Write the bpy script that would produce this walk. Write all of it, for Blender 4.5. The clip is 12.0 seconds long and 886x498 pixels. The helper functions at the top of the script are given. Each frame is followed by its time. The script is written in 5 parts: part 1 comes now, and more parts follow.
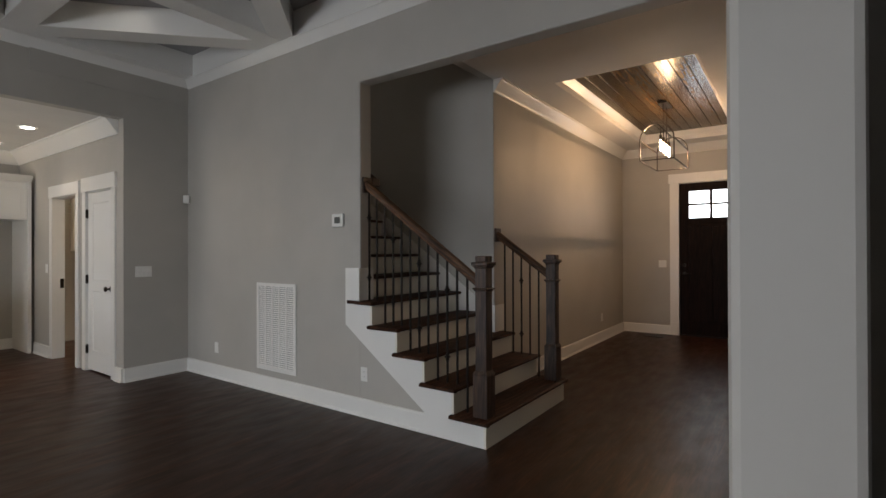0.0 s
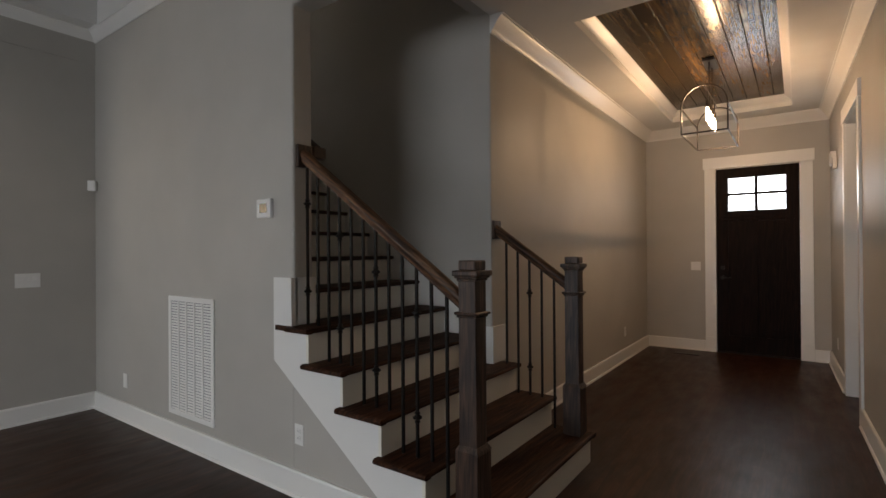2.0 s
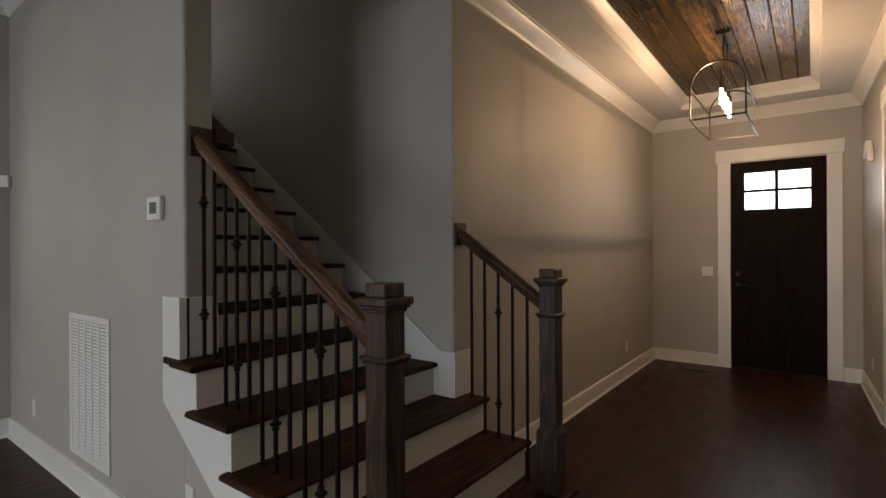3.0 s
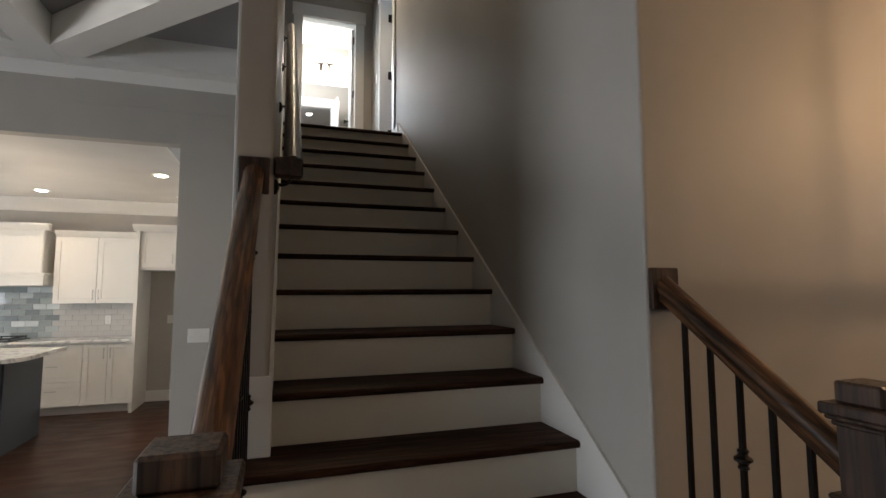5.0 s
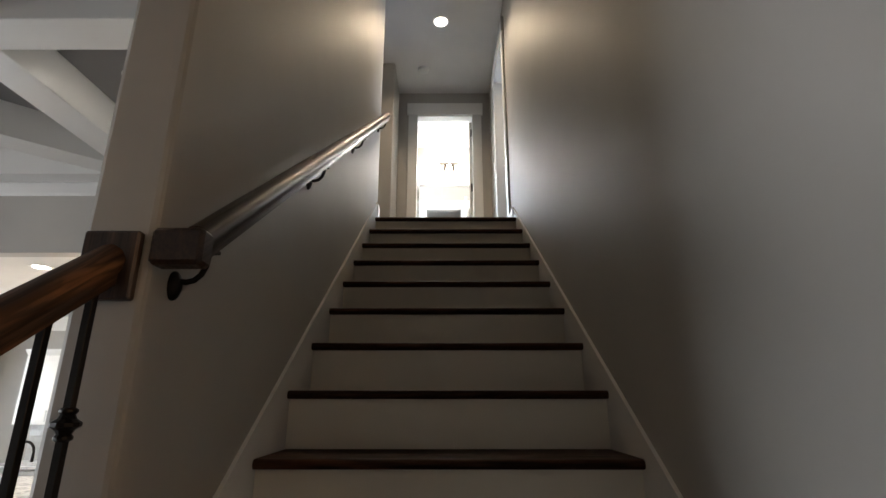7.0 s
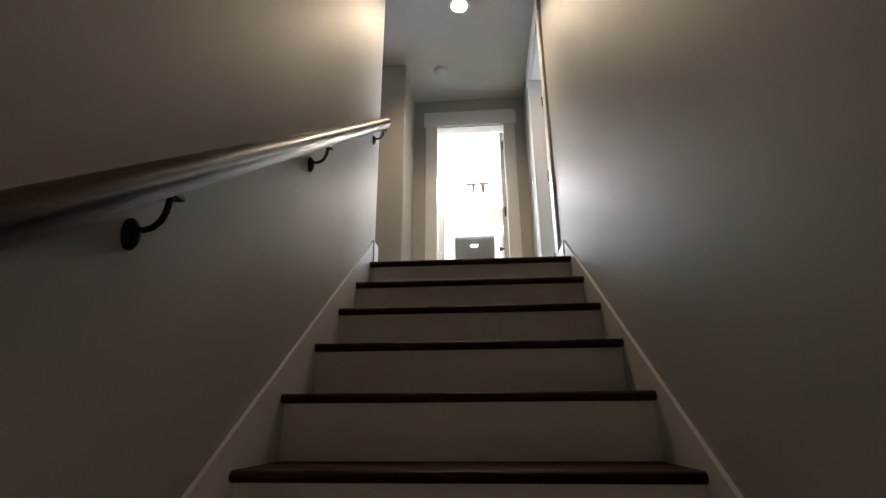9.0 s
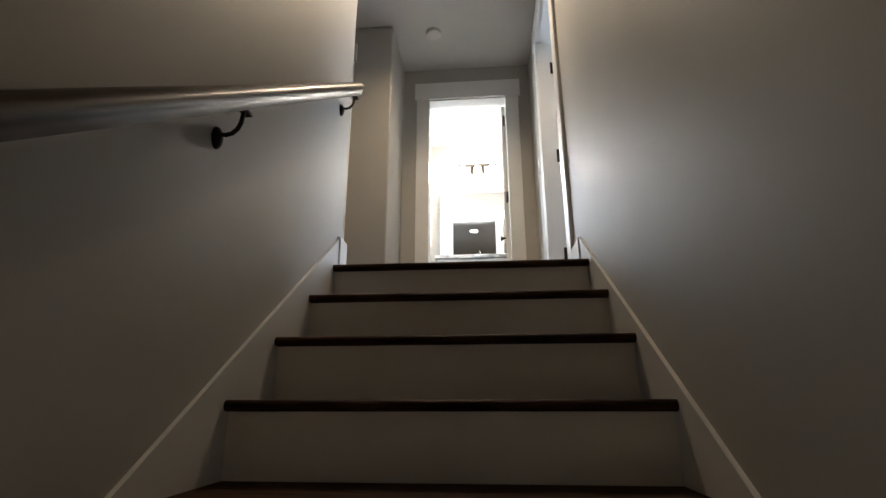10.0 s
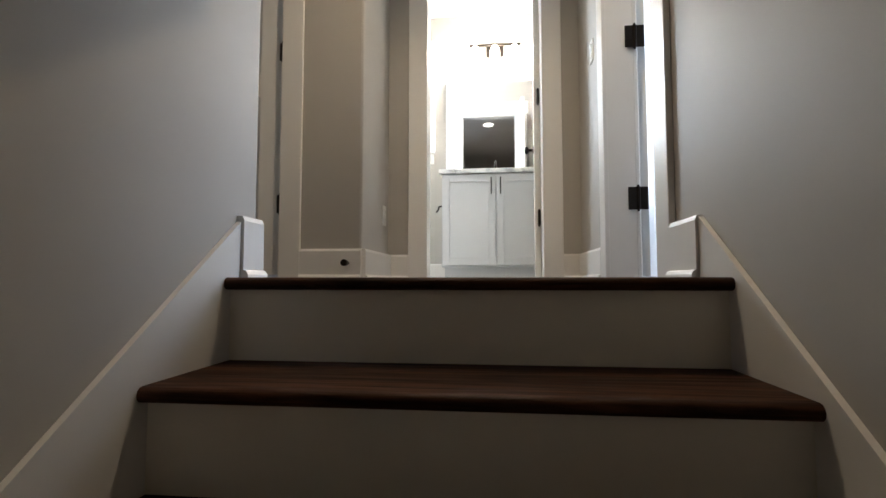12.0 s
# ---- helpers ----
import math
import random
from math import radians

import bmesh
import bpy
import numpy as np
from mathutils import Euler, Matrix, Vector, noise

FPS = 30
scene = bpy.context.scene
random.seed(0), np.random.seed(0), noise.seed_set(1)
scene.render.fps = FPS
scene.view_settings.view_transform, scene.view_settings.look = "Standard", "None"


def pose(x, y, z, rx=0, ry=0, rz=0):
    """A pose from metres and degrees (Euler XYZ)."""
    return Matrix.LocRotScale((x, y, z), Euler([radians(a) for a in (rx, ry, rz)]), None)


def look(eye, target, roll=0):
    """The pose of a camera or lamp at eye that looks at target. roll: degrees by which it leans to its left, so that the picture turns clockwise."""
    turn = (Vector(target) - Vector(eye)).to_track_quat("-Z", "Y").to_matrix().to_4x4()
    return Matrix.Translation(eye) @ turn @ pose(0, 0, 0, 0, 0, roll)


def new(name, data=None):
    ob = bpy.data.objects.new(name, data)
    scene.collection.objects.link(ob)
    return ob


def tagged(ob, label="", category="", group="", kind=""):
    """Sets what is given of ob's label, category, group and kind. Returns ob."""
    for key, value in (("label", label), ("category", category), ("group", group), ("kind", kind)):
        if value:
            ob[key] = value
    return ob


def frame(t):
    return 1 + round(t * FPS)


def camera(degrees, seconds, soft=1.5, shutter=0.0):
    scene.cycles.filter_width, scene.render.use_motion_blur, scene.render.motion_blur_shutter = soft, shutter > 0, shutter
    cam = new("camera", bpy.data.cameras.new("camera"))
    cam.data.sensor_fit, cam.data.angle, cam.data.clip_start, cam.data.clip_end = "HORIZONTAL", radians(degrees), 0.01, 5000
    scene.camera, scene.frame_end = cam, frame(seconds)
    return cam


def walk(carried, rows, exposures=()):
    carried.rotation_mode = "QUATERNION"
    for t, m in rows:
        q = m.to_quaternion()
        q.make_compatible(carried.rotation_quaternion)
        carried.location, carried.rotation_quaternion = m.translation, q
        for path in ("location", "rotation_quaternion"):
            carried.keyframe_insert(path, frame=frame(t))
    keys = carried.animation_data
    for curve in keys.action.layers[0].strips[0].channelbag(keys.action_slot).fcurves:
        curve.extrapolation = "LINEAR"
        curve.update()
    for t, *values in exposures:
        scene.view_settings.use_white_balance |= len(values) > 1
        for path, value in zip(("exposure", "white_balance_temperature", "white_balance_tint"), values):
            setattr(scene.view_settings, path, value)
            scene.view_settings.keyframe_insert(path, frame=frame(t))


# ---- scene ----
cam = camera(83.6, 12.0)
PATH = [
    (0, (-2.555, -1.694, 1.357), (-0.924, -0.537, 1.366), -0.2),
    (0.5, (-2.311, -1.502, 1.354), (-0.68, -0.345, 1.364), -0.2),
    (1, (-2.031, -1.317, 1.349), (-0.403, -0.155, 1.36), -0.3),
    (1.5, (-1.726, -1.145, 1.37), (-0.098, 0.017, 1.379), -0.3),
    (2, (-1.381, -1.068, 1.364), (0.245, 0.096, 1.373), -0.4),
    (2.5, (-1.021, -1.021, 1.376), (0.602, 0.147, 1.386), -0.4),
    (2.7, (-0.873, -1.009, 1.397), (0.746, 0.164, 1.405), -0.4),
    (4.3, (0.195, -0.755, 1.49), (1.322, 0.898, 1.541), -0.2),
    (4.5, (0.333, -0.739, 1.472), (1.288, 1.016, 1.569), -0.3),
    (5, (0.577, -0.59, 1.506), (1.192, 1.306, 1.678), -0.2),
    (5.5, (0.826, -0.401, 1.527), (1.214, 1.544, 1.792), -0.2),
    (6, (0.972, -0.174, 1.547), (1.164, 1.783, 1.91), -0.2),
    (6.5, (1.039, 0.076, 1.58), (1.113, 2.017, 2.057), -0.1),
    (7, (1.088, 0.362, 1.68), (1.083, 2.275, 2.261), 0.0),
    (7.2, (1.086, 0.480, 1.738), (1.055, 2.386, 2.341), 0.0),
    (9, (1.161, 1.411, 2.194), (1.013, 3.293, 2.857), -0.3),
    (9.5, (1.197, 1.683, 2.317), (1.054, 3.563, 2.985), -0.3),
    (10, (1.206, 1.939, 2.464), (1.045, 3.843, 3.054), -0.1),
    (10.5, (1.22, 2.185, 2.603), (1.042, 4.114, 3.1), -0.0),
    (11, (1.178, 2.43, 2.709), (0.993, 4.39, 3.065), 0.2),
    (11.5, (1.194, 2.647, 2.863), (0.978, 4.626, 3.058), 0.2),
    (12, (1.166, 2.911, 3.034), (0.952, 4.896, 3.159), 0.0),
]
walk(cam, [(t, look(eye, target, roll)) for t, eye, target, roll in PATH],
     exposures=((0.0, 0.16), (2.7, 0.12), (4.3, 0.60), (5.5, 0.80), (7.0, 0.97), (9.0, 1.15), (10.0, 1.07), (11.0, 1.05), (12.0, 1.08)))

# ---- world, sun, large lights ----
world = bpy.data.worlds.new("world")
scene.world = world
world.use_nodes = True
wn = world.node_tree.nodes
sky = wn.new("ShaderNodeTexSky")
sky.sky_type = 'NISHITA'
sky.sun_disc = False
sky.sun_elevation, sky.sun_rotation = radians(48), radians(200)
world.node_tree.links.new(sky.outputs[0], wn["Background"].inputs[0])
wn["Background"].inputs[1].default_value = 0.12
sun = new("sun", bpy.data.lights.new("sun", 'SUN'))
sun.data.energy, sun.data.angle, sun.data.color = 2.0, radians(0.6), (1.0, 0.95, 0.88)
sun.matrix_world = look((0, 0, 20), (8, 14, 0))


def area_light(name, eye, target, sx, sy, watts, color):
    ob = new(name, bpy.data.lights.new(name, 'AREA'))
    ob.data.shape, ob.data.size, ob.data.size_y = 'RECTANGLE', sx, sy
    ob.data.energy, ob.data.color = watts, color
    ob.matrix_world = look(eye, target)
    return ob


def spot_down(name, x, y, z, watts, color, angle=110, size=0.05):
    ob = new(name, bpy.data.lights.new(name, 'SPOT'))
    ob.data.energy, ob.data.color = watts, color
    ob.data.spot_size, ob.data.spot_blend, ob.data.shadow_soft_size = radians(angle), 0.8, size
    ob.matrix_world = look((x, y, z), (x, y + 0.0001, z - 1))
    return ob


def bulb_light(name, x, y, z, watts, color, size=0.03):
    ob = new(name, bpy.data.lights.new(name, 'POINT'))
    ob.data.energy, ob.data.color, ob.data.shadow_soft_size = watts, color, size
    ob.location = (x, y, z)
    return ob


DAY = (0.86, 0.93, 1.0)
WARM = (1.0, 0.59, 0.31)
SOFT = (1.0, 0.84, 0.66)
# daylight in the openings of the windows
area_light("daylight", (-6.95, 0.8, 1.2), (-3.9, 0.8, -0.9), 3.6, 2.0, 136, (0.88, 0.935, 1.0))
area_light("daylight", (3.46, 5.5, 4.25), (1.7, 4.6, 3.9), 0.95, 1.5, 18, (0.52, 0.70, 1.0))
area_light("daylight", (0.13, 7.48, 4.78), (0.3, 5, 4.3), 0.7, 1.0, 27, (0.74, 0.87, 1.0))
area_light("daylight", (-5.15, 6.0, 1.7), (-2, 6.0, 1.2), 1.2, 1.2, 18, DAY)
area_light("daylight", (6.24, -0.64, 2.09), (4, -0.64, 1.5), 0.6, 0.36, 3, (0.95, 0.98, 1.0))

# ---- materials ----
def nodes_of(name):
    m = bpy.data.materials.new(name)
    m.use_nodes = True
    t = m.node_tree
    return m, t, t.nodes["Principled BSDF"]


def coords(t, scale=(1, 1, 1), tilt=0.0):
    c, mp = t.nodes.new("ShaderNodeTexCoord"), t.nodes.new("ShaderNodeMapping")
    mp.inputs["Scale"].default_value = scale
    src = c.outputs["Object"]
    if tilt:
        turn = t.nodes.new("ShaderNodeMapping")
        turn.inputs["Rotation"].default_value = (tilt, 0, 0)
        t.links.new(src, turn.inputs["Vector"])
        src = turn.outputs[0]
    t.links.new(src, mp.inputs["Vector"])
    return mp.outputs[0]


def noise_of(t, vec, scale, detail=4, rough=0.55, distort=0.0):
    n = t.nodes.new("ShaderNodeTexNoise")
    n.inputs["Scale"].default_value, n.inputs["Detail"].default_value = scale, detail
    n.inputs["Roughness"].default_value, n.inputs["Distortion"].default_value = rough, distort
    t.links.new(vec, n.inputs["Vector"])
    return n.outputs["Fac"]


def ramp(t, fac, stops):
    r = t.nodes.new("ShaderNodeValToRGB")
    e = r.color_ramp.elements
    while len(e) < len(stops):
        e.new(0.5)
    for el, (p, c) in zip(e, stops):
        el.position, el.color = p, (*c, 1)
    t.links.new(fac, r.inputs[0])
    return r.outputs[0]


def bump(t, bsdf, height, strength, dist):
    b = t.nodes.new("ShaderNodeBump")
    b.inputs["Strength"].default_value, b.inputs["Distance"].default_value = strength, dist
    t.links.new(height, b.inputs["Height"])
    t.links.new(b.outputs[0], bsdf.inputs["Normal"])


def mix(t, a, b, fac, kind='MULTIPLY'):
    m = t.nodes.new("ShaderNodeMix")
    m.data_type, m.blend_type = 'RGBA', kind
    for sock, v in ((m.inputs[6], a), (m.inputs[7], b), (m.inputs[0], fac)):
        if isinstance(v, (int, float)):
            sock.default_value = v
        elif isinstance(v, tuple):
            sock.default_value = (*v, 1)
        else:
            t.links.new(v, sock)
    return m.outputs[2]


def paint(name, color, rough, texture=0.15, spread=0.06):
    """Rolled wall or trim paint: orange-peel bump and faint mottling."""
    m, t, b = nodes_of(name)
    v = coords(t)
    big = noise_of(t, v, 1.3, 3)
    lo, hi = tuple(c * (1 - spread) for c in color), tuple(min(1, c * (1 + spread)) for c in color)
    t.links.new(ramp(t, big, [(0.3, lo), (0.7, hi)]), b.inputs["Base Color"])
    b.inputs["Roughness"].default_value = rough
    bump(t, b, noise_of(t, v, 260, 2), texture, 0.0006)
    return m


def wood(name, axis, dark, light, rough, grain=1.0, bumpy=0.25, pore=0.6, tilt=0.0, figure=0.0, spec=0.4, rings=11.0):
    """Stained timber with long streaks along one axis and fine open pores."""
    m, t, b = nodes_of(name)
    s = [26.0, 26.0, 26.0]
    s[axis] = 1.6
    v = coords(t, tuple(s), tilt)
    streak = noise_of(t, v, grain, 5, 0.6, 1.4)
    s2 = [150.0, 150.0, 150.0]
    s2[axis] = 5.0
    pores = noise_of(t, coords(t, tuple(s2), tilt), 1.0, 3, 0.6)
    wide = noise_of(t, coords(t), 2.2, 3)
    mid = tuple((a + c) / 2 for a, c in zip(dark, light))
    col = ramp(t, streak, [(0.32, dark), (0.5, mid), (0.68, light)])
    col = mix(t, col, ramp(t, pores, [(0.38, (0.35, 0.33, 0.32)), (0.52, (1, 1, 1))]), pore)
    col = mix(t, col, ramp(t, wide, [(0.3, (0.8, 0.8, 0.8)), (0.7, (1.15, 1.12, 1.1))]), 0.8)
    if figure:
        s3 = [1.0, 1.0, 1.0]
        s3[axis] = 0.13
        wv = t.nodes.new("ShaderNodeTexWave")
        wv.bands_direction = 'DIAGONAL'
        for key, val in (("Scale", rings), ("Distortion", 9.0), ("Detail", 3.0), ("Detail Scale", 1.6)):
            wv.inputs[key].default_value = val
        t.links.new(coords(t, tuple(s3), tilt), wv.inputs["Vector"])
        col = mix(t, col, ramp(t, wv.outputs["Fac"], [(0.1, (0.30, 0.28, 0.27)), (0.45, (0.9, 0.9, 0.9)), (0.9, (1.25, 1.22, 1.18))]), figure)
    b.inputs["Specular IOR Level"].default_value = spec
    t.links.new(col, b.inputs["Base Color"])
    t.links.new(ramp(t, pores, [(0.3, (rough + 0.2,) * 3), (0.6, (rough,) * 3)]), b.inputs["Roughness"])
    bump(t, b, pores, bumpy, 0.0008)
    return m


def plain(name, color, rough, metal=0.0, speck=0.08, scale=40):
    m, t, b = nodes_of(name)
    n = noise_of(t, coords(t), scale, 4)
    t.links.new(ramp(t, n, [(0.3, tuple(c * (1 - speck) for c in color)), (0.7, tuple(min(1, c * (1 + speck)) for c in color))]),
                b.inputs["Base Color"])
    b.inputs["Roughness"].default_value, b.inputs["Metallic"].default_value = rough, metal
    bump(t, b, n, 0.08, 0.0005)
    return m


def glow(name, color, strength):
    m, t, b = nodes_of(name)
    b.inputs["Base Color"].default_value = (*color, 1)
    b.inputs["Emission Color"].default_value = (*color, 1)
    b.inputs["Emission Strength"].default_value = strength
    return m


def clear_glass(name, tint=(1, 1, 1), rough=0.02):
    m, t, b = nodes_of(name)
    b.inputs["Base Color"].default_value = (*tint, 1)
    b.inputs["Transmission Weight"].default_value = 1.0
    b.inputs["Roughness"].default_value, b.inputs["IOR"].default_value = rough, 1.45
    return m


def hardwood(name):
    """Dark-stained strip flooring laid along x."""
    m, t, b = nodes_of(name)
    br = t.nodes.new("ShaderNodeTexBrick")
    br.offset, br.offset_frequency = 0.37, 2
    for key, val in (("Scale", 1.0), ("Mortar Size", 0.0012), ("Mortar Smooth", 0.3), ("Brick Width", 1.15), ("Row Height", 0.083), ("Bias", 0.0)):
        br.inputs[key].default_value = val
    br.inputs["Color1"].default_value, br.inputs["Color2"].default_value = (0.35, 0.35, 0.35, 1), (1, 1, 1, 1)
    br.inputs["Mortar"].default_value = (0.1, 0.1, 0.1, 1)
    t.links.new(coords(t), br.inputs["Vector"])
    streak = noise_of(t, coords(t, (2.6, 34, 34)), 1.0, 5, 0.65, 0.9)
    base = ramp(t, streak, [(0.3, (0.022, 0.0088, 0.0048)), (0.52, (0.044, 0.0175, 0.0088)), (0.72, (0.080, 0.0330, 0.0160))])
    col = mix(t, base, br.outputs["Color"], 0.55)
    stain = noise_of(t, coords(t, (1.0, 2.2, 1.0)), 4.5, 5, 0.6)
    col = mix(t, col, ramp(t, stain, [(0.3, (0.62, 0.60, 0.58)), (0.7, (1.3, 1.27, 1.22))]), 0.8)
    t.links.new(col, b.inputs["Base Color"])
    worn = noise_of(t, coords(t, (1.0, 3.0, 1)), 3.0, 5)
    t.links.new(ramp(t, worn, [(0.3, (0.30,) * 3), (0.7, (0.46,) * 3)]), b.inputs["Roughness"])
    b.inputs["Specular IOR Level"].default_value = 0.2
    inv = t.nodes.new("ShaderNodeMath")
    inv.operation = 'MULTIPLY_ADD'
    inv.inputs[1].default_value, inv.inputs[2].default_value = -1.0, 1.0
    t.links.new(br.outputs["Fac"], inv.inputs[0])
    add = t.nodes.new("ShaderNodeMath")
    add.operation = 'MULTIPLY_ADD'
    add.inputs[1].default_value = 0.0
    t.links.new(streak, add.inputs[0])
    t.links.new(inv.outputs[0], add.inputs[2])
    bump(t, b, add.outputs[0], 0.06, 0.0008)
    return m


def quartz(name):
    m, t, b = nodes_of(name)
    n = noise_of(t, coords(t), 6, 8, 0.65, 1.5)
    t.links.new(ramp(t, n, [(0.38, (0.42, 0.42, 0.43)), (0.5, (0.72, 0.71, 0.69)), (0.7, (0.8, 0.79, 0.77))]), b.inputs["Base Color"])
    b.inputs["Roughness"].default_value = 0.18
    return m


WALL = paint("wall_paint_greige", (0.435, 0.412, 0.375), 0.55)
CEIL = paint("ceiling_paint_white", (0.72, 0.705, 0.68), 0.75)
COFFER = paint("coffer_paint_grey", (0.30, 0.295, 0.30), 0.6)
TRIM = paint("trim_enamel_white", (0.78, 0.765, 0.735), 0.32, 0.05, 0.02)
RISER = paint("riser_enamel_cream", (0.78, 0.745, 0.655), 0.38, 0.05, 0.03)
DOORW = paint("door_enamel_white", (0.80, 0.79, 0.765), 0.35, 0.05, 0.02)
CABINET = paint("cabinet_enamel_white", (0.80, 0.785, 0.75), 0.35, 0.04, 0.02)
VANITY = paint("vanity_enamel_grey", (0.56, 0.57, 0.58), 0.38, 0.04, 0.02)
NAVY = paint("island_enamel_blue_grey", (0.052, 0.066, 0.085), 0.4, 0.04, 0.05)
FLOOR = hardwood("dark_hardwood")
TREAD = wood("stained_oak_tread", 0, (0.014, 0.0058, 0.0034), (0.085, 0.034, 0.017), 0.48, 1.0, 0.25, 0.6, 0.0, 0.5, 0.12)
NEWEL = wood("stained_oak_newel", 2, (0.020, 0.010, 0.0065), (0.115, 0.066, 0.043), 0.34, 0.9, 0.35, 0.8, 0.0, 0.6, 0.5)
RAIL = wood("stained_oak_rail", 1, (0.020, 0.009, 0.005), (0.20, 0.096, 0.043), 0.30, 0.8, 0.3, 0.7, -math.atan2(0.19, 0.265), 0.7, 0.5, 24.0)
WALLRAIL = wood("stained_oak_wall_rail", 1, (0.018, 0.009, 0.0058), (0.085, 0.043, 0.026), 0.30, 0.9, 0.2, 0.6, -math.atan2(0.19, 0.265), 0.2, 0.5, 24.0)
DARKDOOR = wood("dark_stained_door", 2, (0.0045, 0.0021, 0.0013), (0.018, 0.0078, 0.0044), 0.42, 1.0, 0.2, 0.6, 0.0, 0.4, 0.06)


def pine(name):
    """Stained pine boards, each of its own tone, with dark knots."""
    m, t, b = nodes_of(name)
    streak = noise_of(t, coords(t, (1.3, 30, 30)), 0.8, 5, 0.6, 1.6)
    col = ramp(t, streak, [(0.3, (0.024, 0.014, 0.0065)), (0.5, (0.078, 0.046, 0.020)), (0.7, (0.155, 0.098, 0.044))])
    vor = t.nodes.new("ShaderNodeTexVoronoi")
    vor.inputs["Scale"].default_value = 1.0
    t.links.new(coords(t, (2.6, 7.5, 1.0)), vor.inputs["Vector"])
    col = mix(t, col, ramp(t, vor.outputs["Distance"], [(0.05, (0.10, 0.09, 0.08)), (0.15, (0.55, 0.52, 0.5)), (0.24, (1, 1, 1))]), 0.95)
    blotch = noise_of(t, coords(t, (5.0, 14, 14)), 1.0, 5, 0.7, 0.8)
    col = mix(t, col, ramp(t, blotch, [(0.36, (0.30, 0.27, 0.25)), (0.5, (0.85, 0.82, 0.78)), (0.66, (1.35, 1.3, 1.2))]), 0.85)
    geo = t.nodes.new("ShaderNodeNewGeometry")
    col = mix(t, col, ramp(t, geo.outputs["Random Per Island"], [(0.0, (0.62, 0.66, 0.50)), (0.5, (0.90, 0.95, 0.80)), (1.0, (1.3, 1.25, 1.10))]), 1.0)
    t.links.new(col, b.inputs["Base Color"])
    b.inputs["Roughness"].default_value = 0.26
    b.inputs["Specular IOR Level"].default_value = 0.28
    bump(t, b, blotch, 0.12, 0.001)
    return m


PINE = pine("stained_pine_plank")
IRON = plain("black_iron", (0.014, 0.012, 0.011), 0.42, 0.7)
BRONZE = plain("oil_rubbed_bronze", (0.022, 0.016, 0.012), 0.35, 0.8)
CAGE = plain("aged_iron_cage", (0.055, 0.045, 0.038), 0.4, 0.8)
PLASTIC = plain("white_plastic", (0.76, 0.75, 0.72), 0.4, 0.0, 0.01)
SCREEN = plain("thermostat_screen", (0.06, 0.065, 0.065), 0.15, 0.0, 0.02)
# dark grey that paints the shade inside slots and gaps
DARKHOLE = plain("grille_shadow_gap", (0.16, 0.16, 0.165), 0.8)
STONE = quartz("quartz_counter")
TILE = plain("glazed_white_tile", (0.56, 0.555, 0.54), 0.08, 0.0, 0.02, 8)


def pearl(name):
    """Iridescent glass tile, each piece of its own blue-grey tone."""
    m, t, b = nodes_of(name)
    info = t.nodes.new("ShaderNodeObjectInfo")
    col = ramp(t, info.outputs["Random"], [(0.0, (0.25, 0.29, 0.30)), (0.6, (0.36, 0.405, 0.415)), (0.8, (0.50, 0.55, 0.56)), (1.0, (0.76, 0.81, 0.82))])
    cloud = noise_of(t, coords(t), 22, 3)
    col = mix(t, col, ramp(t, cloud, [(0.3, (0.88, 0.9, 0.92)), (0.7, (1.08, 1.06, 1.04))]), 0.8)
    t.links.new(col, b.inputs["Base Color"])
    b.inputs["Roughness"].default_value, b.inputs["Coat Weight"].default_value = 0.12, 0.4
    return m


PEARL = pearl("pearl_glass_tile")
GROUT = plain("grout", (0.50, 0.495, 0.48), 0.9)
STEEL = plain("brushed_steel", (0.55, 0.55, 0.55), 0.3, 1.0, 0.04)
COOKTOP = plain("black_cooktop", (0.015, 0.015, 0.016), 0.25)
GLASS = clear_glass("clear_glass")
SEEDED = clear_glass("seeded_glass", (1.0, 0.95, 0.86), 0.06)
MIRROR = plain("mirror_silver", (0.9, 0.9, 0.9), 0.02, 1.0, 0.0)
BULB = glow("warm_bulb", (1.0, 0.74, 0.45), 45)
CANLIT = glow("lit_can_lens", (1.0, 0.93, 0.83), 9)
OPAL = glow("lit_opal_shade", (1.0, 0.93, 0.82), 14)
OUTSIDE = glow("bright_outdoors", (0.93, 0.97, 1.0), 2.6)
BATHTILE = plain("pale_floor_tile", (0.55, 0.54, 0.52), 0.4)

# ---- mesh helpers ----
def box(bm, lo, hi, bevel=0.0, seg=1):
    r = bmesh.ops.create_cube(bm, size=1.0)
    c = [(a + b) / 2 for a, b in zip(lo, hi)]
    d = [abs(b - a) for a, b in zip(lo, hi)]
    for v in r["verts"]:
        v.co = Vector((c[0] + v.co.x * d[0], c[1] + v.co.y * d[1], c[2] + v.co.z * d[2]))
    if bevel > 0:
        es = list({e for v in r["verts"] for e in v.link_edges})
        bmesh.ops.bevel(bm, geom=es, offset=bevel, segments=seg, profile=0.5, affect='EDGES')


def prism(bm, pts, along):
    """A solid from a closed outline of 3D points, pushed along a vector."""
    a = [bm.verts.new(p) for p in pts]
    b = [bm.verts.new(Vector(p) + Vector(along)) for p in pts]
    n = len(pts)
    bm.faces.new(a)
    bm.faces.new(b[::-1])
    for i in range(n):
        bm.faces.new((a[i], b[i], b[(i + 1) % n], a[(i + 1) % n]))


